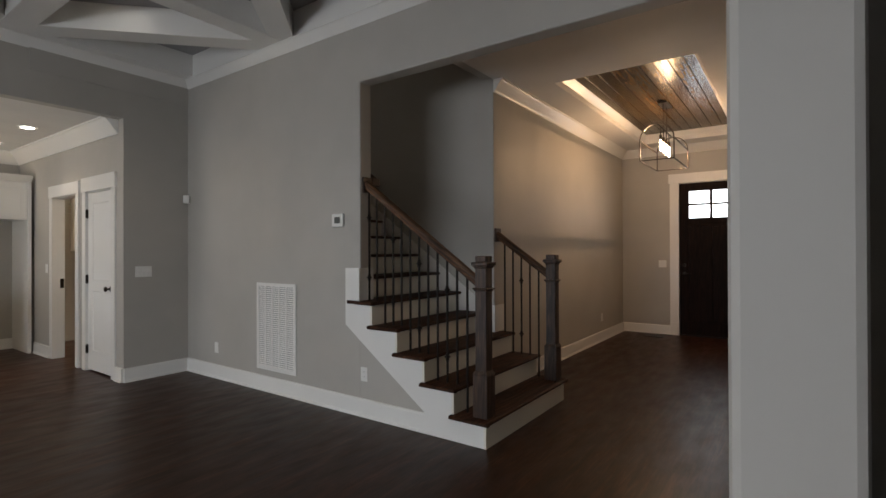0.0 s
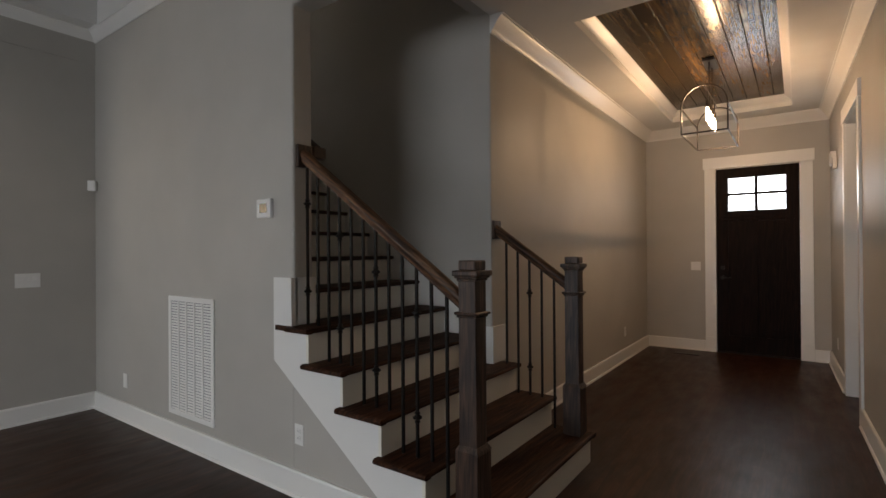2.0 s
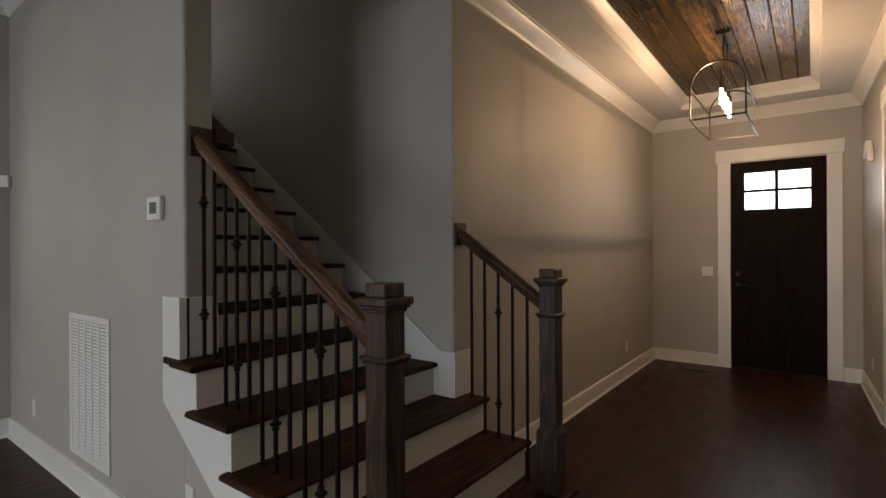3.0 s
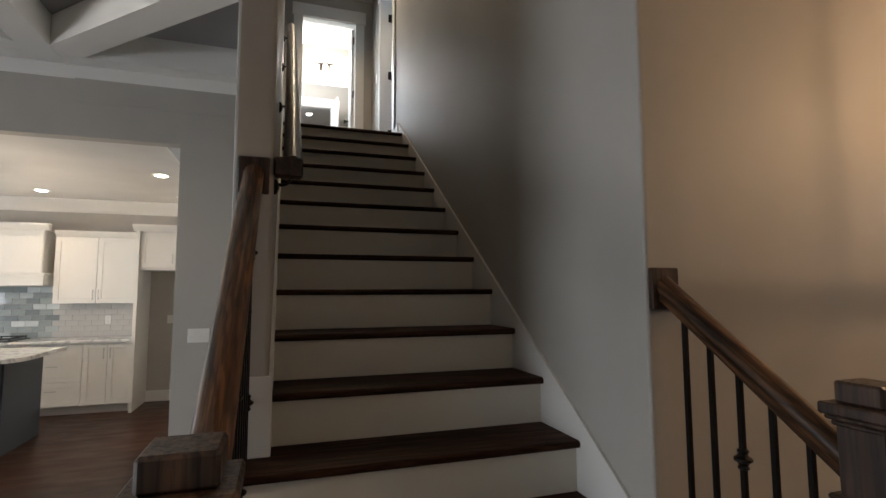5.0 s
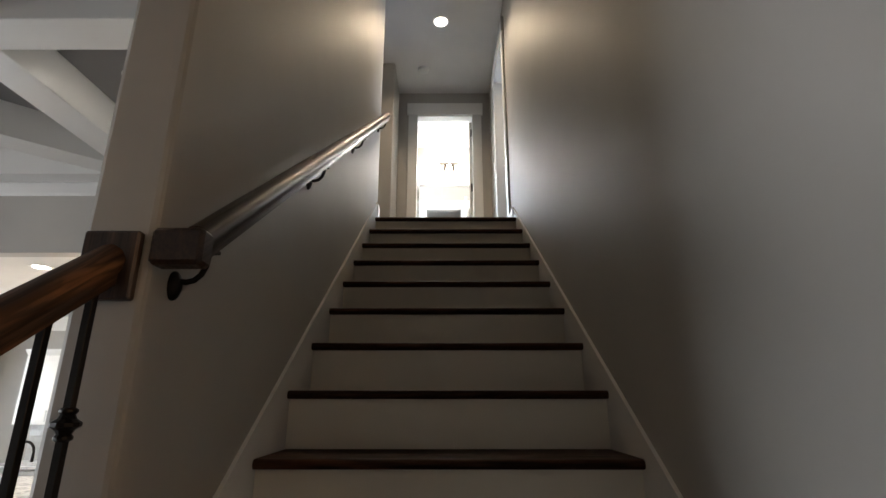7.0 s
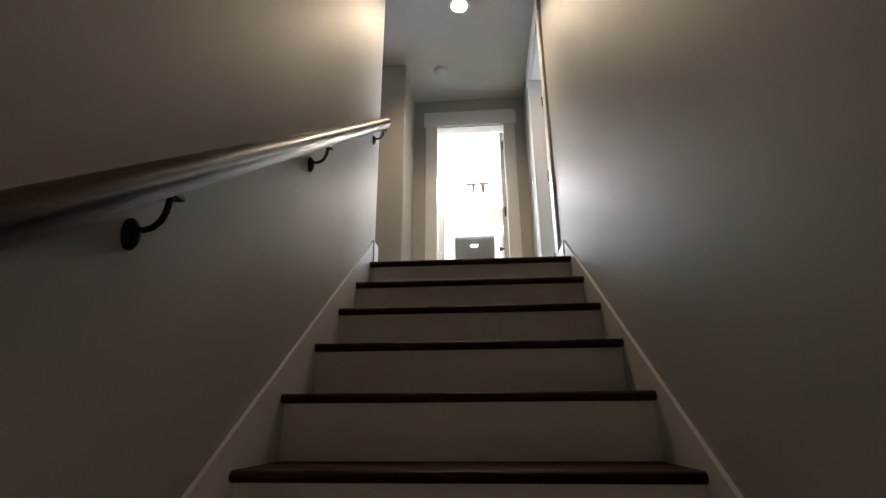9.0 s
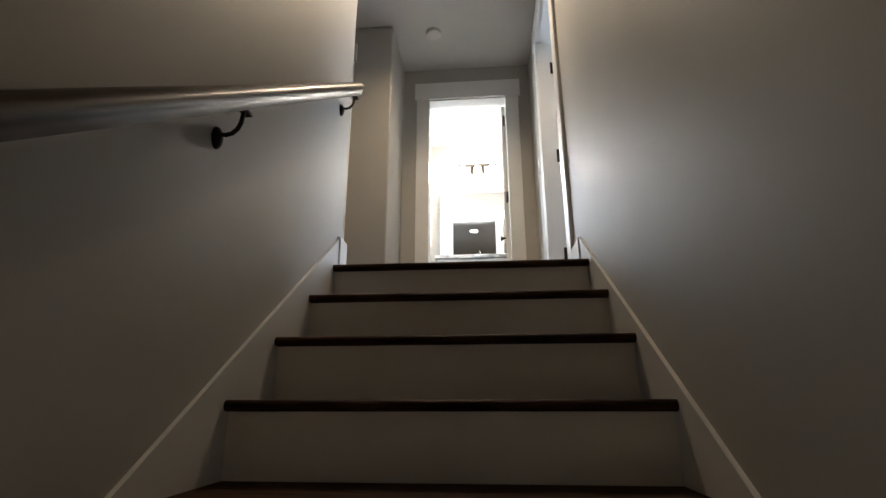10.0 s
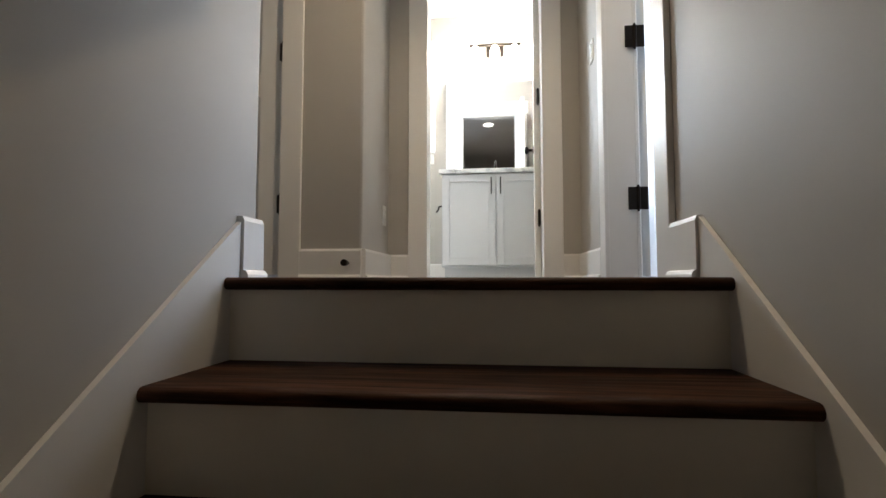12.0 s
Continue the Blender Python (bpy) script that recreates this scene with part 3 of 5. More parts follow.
for k in range(1, STEPS + 1):
    y0, z = (k - 1) * RUN, k * RISE
    y1 = y0 + RUN + NOSE
    left_open, right_open = k <= 5, k <= 3
    x0 = XT0 + 0.03 if left_open else XI + 0.012
    x1 = XT1 - 0.03 if right_open else XR - 0.012
    bm = bmesh.new()
    if k == STEPS:
        nosing(bm, XI + 0.002, XR - 0.002, y0, 4.06, z)
    else:
        nosing(bm, x0, x1, y0, y1 + 0.012, z)
    if left_open:
        side_nosing(bm, XT0, y0 + 0.002, min(y1 + (0.022 if k < 5 else 0), 1.248), z, -1)
    if right_open:
        side_nosing(bm, XT1, y0 + 0.002, min(y1 + 0.022, YF - 0.018) if k == 3 else y1 + 0.022, z, 1)
    part("tread", bm, TREAD, stair, smooth=True)
    bm = bmesh.new()
    rx0 = XS0 if left_open else XI + 0.012
    rx1 = XS1 if right_open else XR - 0.012
    box(bm, (rx0, y0 + NOSE, z - RISE + (0.0 if k == 1 else 0.0005)), (rx1, y0 + NOSE + 0.018, z - THICK - 0.0004))
    part("riser", bm, RISER, stair)
# open string on the great room side, with a raking lower edge
bm = bmesh.new()
pts = []
for k in range(1, 6):
    y = (k - 1) * RUN + NOSE
    pts += [(XS0 + 0.001, y + 0.018, (k - 1) * RISE), (XS0 + 0.001, y + 0.018, k * RISE - THICK)]
pts += [(XS0 + 0.001, 1.235, 5 * RISE - THICK), (XS0 + 0.001, 1.235, 1.22), (XS0 + 0.001, 1.395, 1.22), (XS0 + 0.001, 1.395, 0.745), (XS0 + 0.001, 0.515, 0.125), (XS0 + 0.001, 0.515, 0.0)]
prism(bm, pts, (0.043, 0, 0))
part("string", bm, TRIM, stair)
bm = bmesh.new()
box(bm, (XW, 1.235, 5 * RISE + 0.0005), (XI + 0.012, 1.2495, 1.22), 0.003)
part("wall_cap", bm, TRIM, stair)
bm = bmesh.new()
pts = []
for k in range(1, 4):
    y = (k - 1) * RUN + NOSE
    pts += [(XS1 - 0.001, y + 0.018, (k - 1) * RISE), (XS1 - 0.001, y + 0.018, k * RISE - THICK)]
pts += [(XS1 - 0.001, YF - 0.001, 3 * RISE - THICK), (XS1 - 0.001, YF - 0.001, 0)]
prism(bm, pts, (-0.03, 0, 0))
part("string", bm, TRIM, stair)
bm = bmesh.new()
box(bm, (XR - 0.012, YF - 0.016, 3 * RISE + 0.0005), (1.835, YF - 0.0005, 0.83), 0.003)
part("wall_cap", bm, TRIM, stair)
# wall strings inside the stairwell
for xa, xb, ys in ((XI + 0.0005, XI + 0.0125, 1.25), (XR - 0.0125, XR - 0.0005, YF)):
    bm = bmesh.new()
    lift = 0.085
    top = lambda y: RISE + y * RISE / RUN + lift
    ye = 4.045 if xa < 1 else 4.15
    first = 5 if xa < 1 else 3
    zs = 1.22 if xa < 1 else 0.83
    ym = max(ys, (zs - RISE - lift) * RUN / RISE)
    pts = [(xa, ys, zs), (xa, ym, zs), (xa, ye, top(ye) if xa < 1 else top(4.06)), (xa, ye, TOP), (xa, 4.06, TOP - 0.2), (xa, ys + 0.02, (ys + 0.02) * RISE / RUN - 0.3), (xa, ys, first * RISE - 0.1)]
    prism(bm, pts, (xb - xa, 0, 0))
    part("wall_string", bm, TRIM, stair)


def newel(x, y, z, height):
    """Box newel with plinth, collar and stepped cap."""
    ob = thing("newel_post", "dark-stained oak box newel post on the bottom tread", "newel post", "newel posts", at=(x, y, z))
    bm = bmesh.new()
    box(bm, (-0.058, -0.058, 0), (0.058, 0.058, 0.30), 0.003)
    part("plinth", bm, NEWEL, ob)
    bm = bmesh.new()
    prism(bm, [(-0.058, -0.058, 0.30), (0.058, -0.058, 0.30), (0.058, 0.058, 0.30), (-0.058, 0.058, 0.30)], (0, 0, 0.004))
    r = bmesh.ops.create_cone(bm, cap_ends=True, segments=4, radius1=0.058 * 1.414, radius2=0.046 * 1.414, depth=0.022)
    for v in r["verts"]:
        v.co = pose(0, 0, 0.315, 0, 0, 45) @ v.co
    part("plinth_molding", bm, NEWEL, ob)
    bm = bmesh.new()
    box(bm, (-0.0445, -0.0445, 0.32), (0.0445, 0.0445, height - 0.06), 0.003)
    part("shaft", bm, NEWEL, ob)
    bm = bmesh.new()
    zc = height - 0.235
    box(bm, (-0.052, -0.052, zc - 0.012), (0.052, 0.052, zc), 0.004)
    box(bm, (-0.0605, -0.0605, zc), (0.0605, 0.0605, zc + 0.013), 0.005)
    part("collar", bm, NEWEL, ob)
    bm = bmesh.new()
    zc = height - 0.075
    box(bm, (-0.051, -0.051, zc - 0.012), (0.051, 0.051, zc), 0.004)
    box(bm, (-0.058, -0.058, zc), (0.058, 0.058, zc + 0.010), 0.003)
    box(bm, (-0.066, -0.066, zc + 0.010), (0.066, 0.066, zc + 0.034), 0.004)
    box(bm, (-0.045, -0.045, zc + 0.034), (0.045, 0.045, zc + 0.078), 0.005)
    part("cap", bm, NEWEL, ob)
    return ob


newel(0.469, 0.100, RISE, 1.13)
newel(1.70, 0.105, RISE, 1.13)


def rail_z(y):
    """Underside of the sloping handrails."""
    return 1.195 + 0.717 * (y - 0.172) - 0.075


RAILP = [(-0.026, 0.0), (-0.026, 0.018), (-0.033, 0.028), (-0.034, 0.044), (-0.026, 0.058), (-0.012, 0.067), (0.0, 0.069), (0.012, 0.067), (0.026, 0.058), (0.034, 0.044), (0.033, 0.028), (0.026, 0.018), (0.026, 0.0)]


def sloping_rail(bm, x, y0, y1, z0, slope=0.717):
    prism(bm, [(x + a, y0, z0 + b * 1.1) for a, b in RAILP], (0, y1 - y0, slope * (y1 - y0)))


def balustrade(name, x, y0, y1, ys, knots, label):
    ob = thing(name, label, "stair railing", "stair railings", at=(x, y0, 0))
    off = Matrix.Translation((-x, -y0, 0))
    bm = bmesh.new()
    sloping_rail(bm, x, y0, y1, rail_z(y0))
    bmesh.ops.transform(bm, matrix=off, verts=bm.verts[:])
    part("handrail", bm, RAIL, ob, smooth=True)
    bm = bmesh.new()
    zc = rail_z(y1) + 0.035
    box(bm, (x - 0.052, y1 - 0.004, zc - 0.065), (x + 0.052, y1 + 0.016, zc + 0.065), 0.004)
    bmesh.ops.transform(bm, matrix=off, verts=bm.verts[:])
    part("rosette", bm, NEWEL, ob)
    for y, kn in zip(ys, knots):
        foot = math.floor(y / RUN + 1) * RISE
        top = rail_z(y) + 0.012
        bm = bmesh.new()
        box(bm, (x - 0.0068, y - 0.0068, foot), (x + 0.0068, y + 0.0068, top), 0.001)
        if kn:
            for f in (0.205, 0.745):
                zk = foot + (top - foot) * f
                lathe(bm, (x, y, zk - 0.026), [(0.010, 0), (0.014, 0.003), (0.014, 0.007), (0.011, 0.011), (0.014, 0.017), (0.0225, 0.023), (0.0225, 0.029), (0.014, 0.035), (0.011, 0.041), (0.014, 0.045), (0.014, 0.049), (0.010, 0.052)], 12)
        bmesh.ops.transform(bm, matrix=off, verts=bm.verts[:])
        part("baluster", bm, IRON, ob, "black iron baluster with two knuckles" if kn else "")
    return ob


STEP3 = RUN / 3
balustrade("stair_railing", 0.474, 0.148, 1.232, [1.212 - i * STEP3 for i in range(12)], [i % 3 == 0 for i in range(12)],
           "dark oak handrail over black iron balusters beside the stair")
balustrade("stair_railing", 1.715, 0.148, 0.672, [0.600 - i * STEP3 for i in range(5)], [i == 2 for i in range(5)],
           "short dark oak handrail over black iron balusters at the foyer wall")

# handrail on the stairwell wall
hr = thing("wall_handrail", "dark oak handrail on bronze brackets along the stairwell wall", "handrail", at=(0.6, 1.25, 1.93))
off = Matrix.Translation((-0.6, -1.25, -1.93))
bm = bmesh.new()
sloping_rail(bm, 0.605, 1.27, 4.01, 1.928, 0.724)
box(bm, (0.5405, 1.235, 1.918), (0.640, 1.285, 1.990), 0.008)
bmesh.ops.transform(bm, matrix=off, verts=bm.verts[:])
part("rail", bm, WALLRAIL, hr, smooth=True)
for y in (1.338, 2.186, 3.0, 3.975):
    z = 1.928 + 0.724 * (y - 1.27)
    bm = bmesh.new()
    lathe(bm, (0, 0, 0), [(0.021, 0), (0.021, 0.005), (0.017, 0.011), (0.009, 0.016), (0.004, 0.018)], 16)
    bmesh.ops.scale(bm, vec=(1.45, 1.0, 1.0), verts=bm.verts[:])
    bmesh.ops.transform(bm, matrix=off @ pose(XI + 0.0005, y, z - 0.078, 0, 90, 0), verts=bm.verts[:])
    br = part("bracket", bm, BRONZE, hr, "dark bronze handrail bracket", smooth=True)
    bm = bmesh.new()
    bend = [(0.010, -0.068), (0.026, -0.071), (0.042, -0.067), (0.055, -0.055), (0.062, -0.038), (0.0645, -0.020), (0.065, -0.004)]
    tube(bm, [(XI + dx, y, z + dz) for dx, dz in bend], 0.0062)
    bmesh.ops.transform(bm, matrix=off, verts=bm.verts[:])
    part("arm", bm, BRONZE, br, smooth=True)
    bm = bmesh.new()
    box(bm, (0.593, y - 0.026, z - 0.007), (0.617, y + 0.026, z + 0.001), 0.001)
    bmesh.ops.transform(bm, matrix=off, verts=bm.verts[:])
    part("saddle", bm, BRONZE, br)


# ---- doors ----
def panel_slab(bm, w, h, t, panels, sunk=0.008):
    """Door leaf in the x-z plane from x=0..w, with recessed panels (x0, z0, x1, z1) on both faces."""
    xs = sorted({0, w, *[p[0] for p in panels], *[p[2] for p in panels]})
    zs = sorted({0, h, *[p[1] for p in panels], *[p[3] for p in panels]})
    for x0, x1 in zip(xs, xs[1:]):
        for z0, z1 in zip(zs, zs[1:]):
            inside = any(p[0] <= x0 and x1 <= p[2] and p[1] <= z0 and z1 <= p[3] for p in panels)
            d = sunk if inside else 0
            box(bm, (x0, d, z0), (x1, t - d, z1))
    for x0, z0, x1, z1 in panels:
        for side, s in ((0, 1), (t, -1)):
            prism(bm, [(x0, side, z0), (x0, side + s * sunk, z0), (x0 + 0.01, side + s * sunk, z0)], (0, 0, z1 - z0))
            prism(bm, [(x1, side, z0), (x1, side + s * sunk, z0), (x1 - 0.01, side + s * sunk, z0)], (0, 0, z1 - z0))
            prism(bm, [(x0, side, z0), (x0, side + s * sunk, z0), (x0, side + s * sunk, z0 + 0.01)], (x1 - x0, 0, 0))
            prism(bm, [(x0, side, z1), (x0, side + s * sunk, z1), (x0, side + s * sunk, z1 - 0.01)], (x1 - x0, 0, 0))


def casing(parent, m, w, h, depth, side_w=0.095, head_h=0.135, thick=0.019, both=True, plinth=0.0):
    """Craftsman casing and jamb liner for an opening x 0..w, z 0..h in a wall from y=0 (front) to y=depth."""
    for face, s in ((0, -1),) + (((depth, 1),) if both else ()):
        y0, y1 = sorted((face, face + s * thick))
        for a, b in ((-side_w, 0.006), (w - 0.006, w + side_w)):
            bm = bmesh.new()
            box(bm, (a, y0, 0), (b, y1, h + 0.004), 0.002)
            if plinth:
                box(bm, (a - 0.002, y0 - (0.006 if s < 0 else 0), 0), (b + 0.002, y1 + (0.006 if s > 0 else 0), plinth), 0.002)
            bmesh.ops.transform(bm, matrix=m, verts=bm.verts[:])
            part("side_casing", bm, TRIM, parent)
        bm = bmesh.new()
        y0, y1 = sorted((face, face + s * (thick + 0.006)))
        box(bm, (-side_w - 0.018, y0, h + 0.0045), (w + side_w + 0.018, y1, h + head_h), 0.002)
        bmesh.ops.transform(bm, matrix=m, verts=bm.verts[:])
        part("head_casing", bm, TRIM, parent)
    bm = bmesh.new()
    t = 0.006
    box(bm, (0.0005, -0.001, 0), (t, depth + 0.001, h - 0.0005))
    box(bm, (w - t, -0.001, 0), (w - 0.0005, depth + 0.001, h - 0.0005))
    box(bm, (t, -0.001, h - t), (w - t, depth + 0.001, h - 0.0005))
    bmesh.ops.transform(bm, matrix=m, verts=bm.verts[:])
    part("jamb", bm, TRIM, parent)


def hinge(parent, p, h=0.095, r=0.008, leaf=(0.03, 0.006)):
    bm = bmesh.new()
    rod(bm, (p[0], p[1], p[2] - h / 2), (p[0], p[1], p[2] + h / 2), r, 10)
    rod(bm, (p[0], p[1], p[2] - h / 2 - 0.008), (p[0], p[1], p[2] + h / 2 + 0.008), r * 0.6, 8)
    box(bm, (p[0] - leaf[0] / 2, p[1] - leaf[1] / 2, p[2] - h / 2), (p[0] + leaf[0] / 2, p[1] + leaf[1] / 2, p[2] + h / 2), 0.0025)
    return part("hinge", bm, BRONZE, parent, "black hinge")


def knob(parent, m):
    bm = bmesh.new()
    lathe(bm, (0, 0, 0), [(0.031, 0), (0.031, 0.006), (0.012, 0.010), (0.010, 0.034), (0.020, 0.040), (0.028, 0.048), (0.028, 0.058), (0.018, 0.066)], 18)
    bmesh.ops.transform(bm, matrix=m, verts=bm.verts[:])
    return part("knob", bm, BRONZE, parent, "dark bronze door knob", smooth=True)


# front door, 8 ft, with four lights
fd = tagged(new("door_1"), "tall dark-stained entry door with four small lights, closed", "door", "", "structure")
M = pose(XF, -0.18, 0, 0, 0, -90)
casing(fd, M, 0.92, 2.43, 0.15, 0.125, 0.15, 0.02, False, 0.20)
W, H = 0.90, 2.415
lights = [(0.135, 1.86, 0.435, 2.065), (0.465, 1.86, 0.765, 2.065), (0.135, 2.085, 0.435, 2.29), (0.465, 2.085, 0.765, 2.29)]
bm = bmesh.new()
t = 0.045
xs, zs = [0, 0.135, 0.432, 0.468, 0.765, W], [0, 0.22, 1.72, 1.86, 2.060, 2.092, 2.29, H]
for i in range(5):
    for j in range(7):
        x0, x1, z0, z1 = xs[i], xs[i + 1], zs[j], zs[j + 1]
        if j in (3, 5) and i in (1, 3):
            continue
        d = 0.014 if (j == 1 and i in (1, 3)) else 0
        box(bm, (x0, 0.03 + d, z0), (x1, 0.03 + t - d, z1))
box(bm, (0.02, 0.018, 1.735), (0.88, 0.03, 1.775), 0.003)
for v in bm.verts:
    v.co = M @ (v.co + Vector((0.01, 0, 0.008)))
slab = part("slab", bm, DARKDOOR, fd)
for x0, z0, x1, z1 in lights:
    bm = bmesh.new()
    box(bm, (x0 + 0.01, 0.05, z0 + 0.008), (x1 + 0.01, 0.056, z1 + 0.008))
    bmesh.ops.transform(bm, matrix=M, verts=bm.verts[:])
    g = part("pane", bm, GLASS, slab)
    g.visible_shadow = False
bm = bmesh.new()
for lo, hi in (((0.0065, 0.0765, 0.0), (0.035, 0.10, 2.42)), ((0.885, 0.0765, 0.0), (0.9135, 0.10, 2.42)), ((0.035, 0.0765, 2.39), (0.885, 0.10, 2.42))):
    box(bm, lo, hi)
bmesh.ops.transform(bm, matrix=M, verts=bm.verts[:])
part("door_stop", bm, DARKDOOR, fd)
bm = bmesh.new()
rod(bm, (0.075, 0.03, 1.12), (0.075, 0.012, 1.12), 0.028, 16)
box(bm, (0.067, 0.004, 1.10), (0.083, 0.016, 1.14), 0.003)
rod(bm, (0.075, 0.03, 0.99), (0.075, 0.02, 0.99), 0.028, 16)
rod(bm, (0.075, 0.02, 0.99), (0.075, -0.02, 0.99), 0.011, 10)
box(bm, (0.065, -0.026, 0.982), (0.185, -0.012, 0.998), 0.004)
bmesh.ops.transform(bm, matrix=M, verts=bm.verts[:])
part("lever_handle", bm, BRONZE, fd, "dark bronze lever and deadbolt")
for z in (0.3, 1.05, 1.8, 2.25):
    hinge(fd, (XF + 0.028, -1.093, z), 0.10, 0.009)
boxes("backdrop", OUTSIDE, "bright daylight outside the entry", [((8.2, -3.5, -0.5), (8.25, 2.5, 4.5))], kind="structure", category="backdrop")

boxes("threshold", BRONZE, "dark metal sill under the entry door", [((XF + 0.005, -1.095, 0.0), (XF + 0.149, -0.185, 0.016))], 0.003, category="threshold")

# opening off the foyer
op = tagged(new("door_2"), "cased opening with white trim off the foyer", "doorway", "", "structure")
casing(op, pose(4.52, YS, 0, 0, 0, 180), 0.90, 2.52, TS, 0.095, 0.14)
southern(op)

# closet door on the kitchen wall, two panels
cd = tagged(new("door_3"), "white two-panel closet door with bronze knob, closed", "door", "", "structure")
M = pose(-0.27, 4.97, 0, 0, 0, -90)
casing(cd, M, 0.70, 2.05, 0.12, 0.085, 0.165, both=False)
bm = bmesh.new()
panel_slab(bm, 0.68, 2.02, 0.035, [(0.12, 0.22, 0.56, 0.90), (0.12, 1.02, 0.56, 1.90)])
bmesh.ops.transform(bm, matrix=M @ Matrix.Translation((0.01, 0.012, 0.018)), verts=bm.verts[:])
part("slab", bm, DOORW, cd)
knob(cd, M @ pose(0.625, 0.012, 0.96, 90, 0, 0))
for z in (0.25, 1.05, 1.8):
    hinge(cd, (-0.272, 4.955, z))
# laundry doorway
ld = tagged(new("door_4"), "white cased doorway standing open to the laundry", "doorway", "", "structure")
casing(ld, pose(-0.27, 6.04, 0, 0, 0, -90), 0.78, 2.05, 0.12, 0.085, 0.15, both=False)
bm = bmesh.new()
box(bm, (-0.20, 6.022, 0.90), (-0.16, 6.034, 1.02), 0.002)
part("latch", bm, BRONZE, ld, "black latch plate")

# upstairs: bathroom door, swung open
bd = tagged(new("door_5"), "white bathroom door standing open", "door", "", "structure")
M = pose(0.750, YB, TOP, 0, 0, 0)
casing(bd, M, 0.696, 2.052, 0.115, 0.108, 0.17)
bm = bmesh.new()
panel_slab(bm, 0.675, 2.02, 0.035, [(0.12, 0.22, 0.55, 0.90), (0.12, 1.02, 0.55, 1.88)])
MD = pose(1.437, YB + 0.118, TOP + 0.012, 0, 0, 86)
bmesh.ops.transform(bm, matrix=MD, verts=bm.verts[:])
part("slab", bm, DOORW, bd)
knob(bd, MD @ pose(0.61, 0.035, 0.94, -90, 0, 0))
knob(bd, MD @ pose(0.61, 0.0, 0.94, 90, 0, 0))
for z in (0.37, 1.12, 1.87):
    hinge(bd, (1.426, YB + 0.100, TOP + z), 0.09, 0.009, (0.012, 0.04))
# bedroom door, swung in
rd = tagged(new("door_6"), "white bedroom door with black hinges standing open", "door", "", "structure")
M = pose(XR, 5.14, TOP, 0, 0, -90)
casing(rd, M, 0.70, 2.035, 0.115, 0.105, 0.17)
bm = bmesh.new()
panel_slab(bm, 0.67, 2.0, 0.035, [(0.11, 0.22, 0.56, 0.90), (0.11, 1.02, 0.56, 1.88)])
bmesh.ops.transform(bm, matrix=pose(1.832, 5.150, TOP + 0.012, 0, 0, 70), verts=bm.verts[:])
part("slab", bm, DOORW, rd)
for z in (0.35, 1.075, 1.80):
    hinge(rd, (1.782, 5.125, TOP + z), 0.10, 0.009, (0.085, 0.006))
# hall closet door
hd = tagged(new("door_7"), "white hall door with black hinges, closed", "door", "", "structure")
M = pose(-0.70, 5.24, TOP, 0, 0, 0)
casing(hd, M, 0.815, 2.035, 0.10, 0.10, 0.17, both=False)
bm = bmesh.new()
panel_slab(bm, 0.795, 2.0, 0.035, [(0.12, 0.22, 0.675, 0.90), (0.12, 1.02, 0.675, 1.88)])
bmesh.ops.transform(bm, matrix=M @ Matrix.Translation((0.01, 0.012, 0.02)), verts=bm.verts[:])
part("slab", bm, DOORW, hd)
for z in (0.368, 1.14, 1.86):
    hinge(hd, (0.104, 5.238, TOP + z), 0.09)


# ---- windows ----
def window(name, axis, at, a0, a1, z0, z1, label, sill=0.03):
    ob = tagged(new(name), label, "window", "", "structure")
    t = 0.04

    def put(lo, hi, nm, mat):
        bm = bmesh.new()
        if axis == 'x':
            box(bm, (at - lo[1], lo[0], lo[2]), (at - hi[1], hi[0], hi[2]))
        else:
            box(bm, (lo[0], at - lo[1], lo[2]), (hi[0], at - hi[1], hi[2]))
        return part(nm, bm, mat, ob)
    put((a0, -t, z0), (a0 + 0.05, t, z1), "window_frame", TRIM)
    put((a1 - 0.05, -t, z0), (a1, t, z1), "window_frame", TRIM)
    put((a0 + 0.05, -t, z1 - 0.05), (a1 - 0.05, t, z1), "window_frame", TRIM)
    put((a0 + 0.05, -t, z0), (a1 - 0.05, t, z0 + 0.05), "window_frame", TRIM)
    put((a0 + 0.05, -t / 2, (z0 + z1) / 2 - 0.02), (a1 - 0.05, t / 2, (z0 + z1) / 2 + 0.02), "meeting_rail", TRIM)
    for q0, q1 in ((z0 + 0.05, (z0 + z1) / 2 - 0.02), ((z0 + z1) / 2 + 0.02, z1 - 0.05)):
        g = put((a0 + 0.05, -0.003, q0), (a1 - 0.05, 0.003, q1), "pane", GLASS)
        g.visible_shadow = False
    return ob


window("window_1", 'x', -7.04, -1.0, 2.6, 0.15, 2.3, "wide white double-hung window of the great room")
window("window_3", 'x', -5.24, 5.4, 6.6, 1.1, 2.3, "white double-hung kitchen window")
window("window_4", 'y', 6.10, 2.04, 2.40, TOP + 0.42, TOP + 2.0, "narrow white double-hung bedroom window")
window("window_6", 'x', 3.55, 5.0, 6.0, TOP + 0.42, TOP + 2.0, "white double-hung bedroom window")
window("window_5", 'y', YV + 0.05, -0.26, 0.52, 4.26, 5.30, "white double-hung bathroom window")
bm = bmesh.new()
box(bm, (-0.36, YV - 0.055, 4.225), (0.60, YV - 0.001, 4.255), 0.004)
box(bm, (-0.34, YV - 0.018, 4.13), (0.585, YV - 0.001, 4.224), 0.002)
box(bm, (0.5205, YV - 0.018, 4.256), (0.60, YV - 0.001, 5.33), 0.002)
solid("window_sill", bm, TRIM, "white window sill and casing in the bathroom", "window sill", "", "structure")
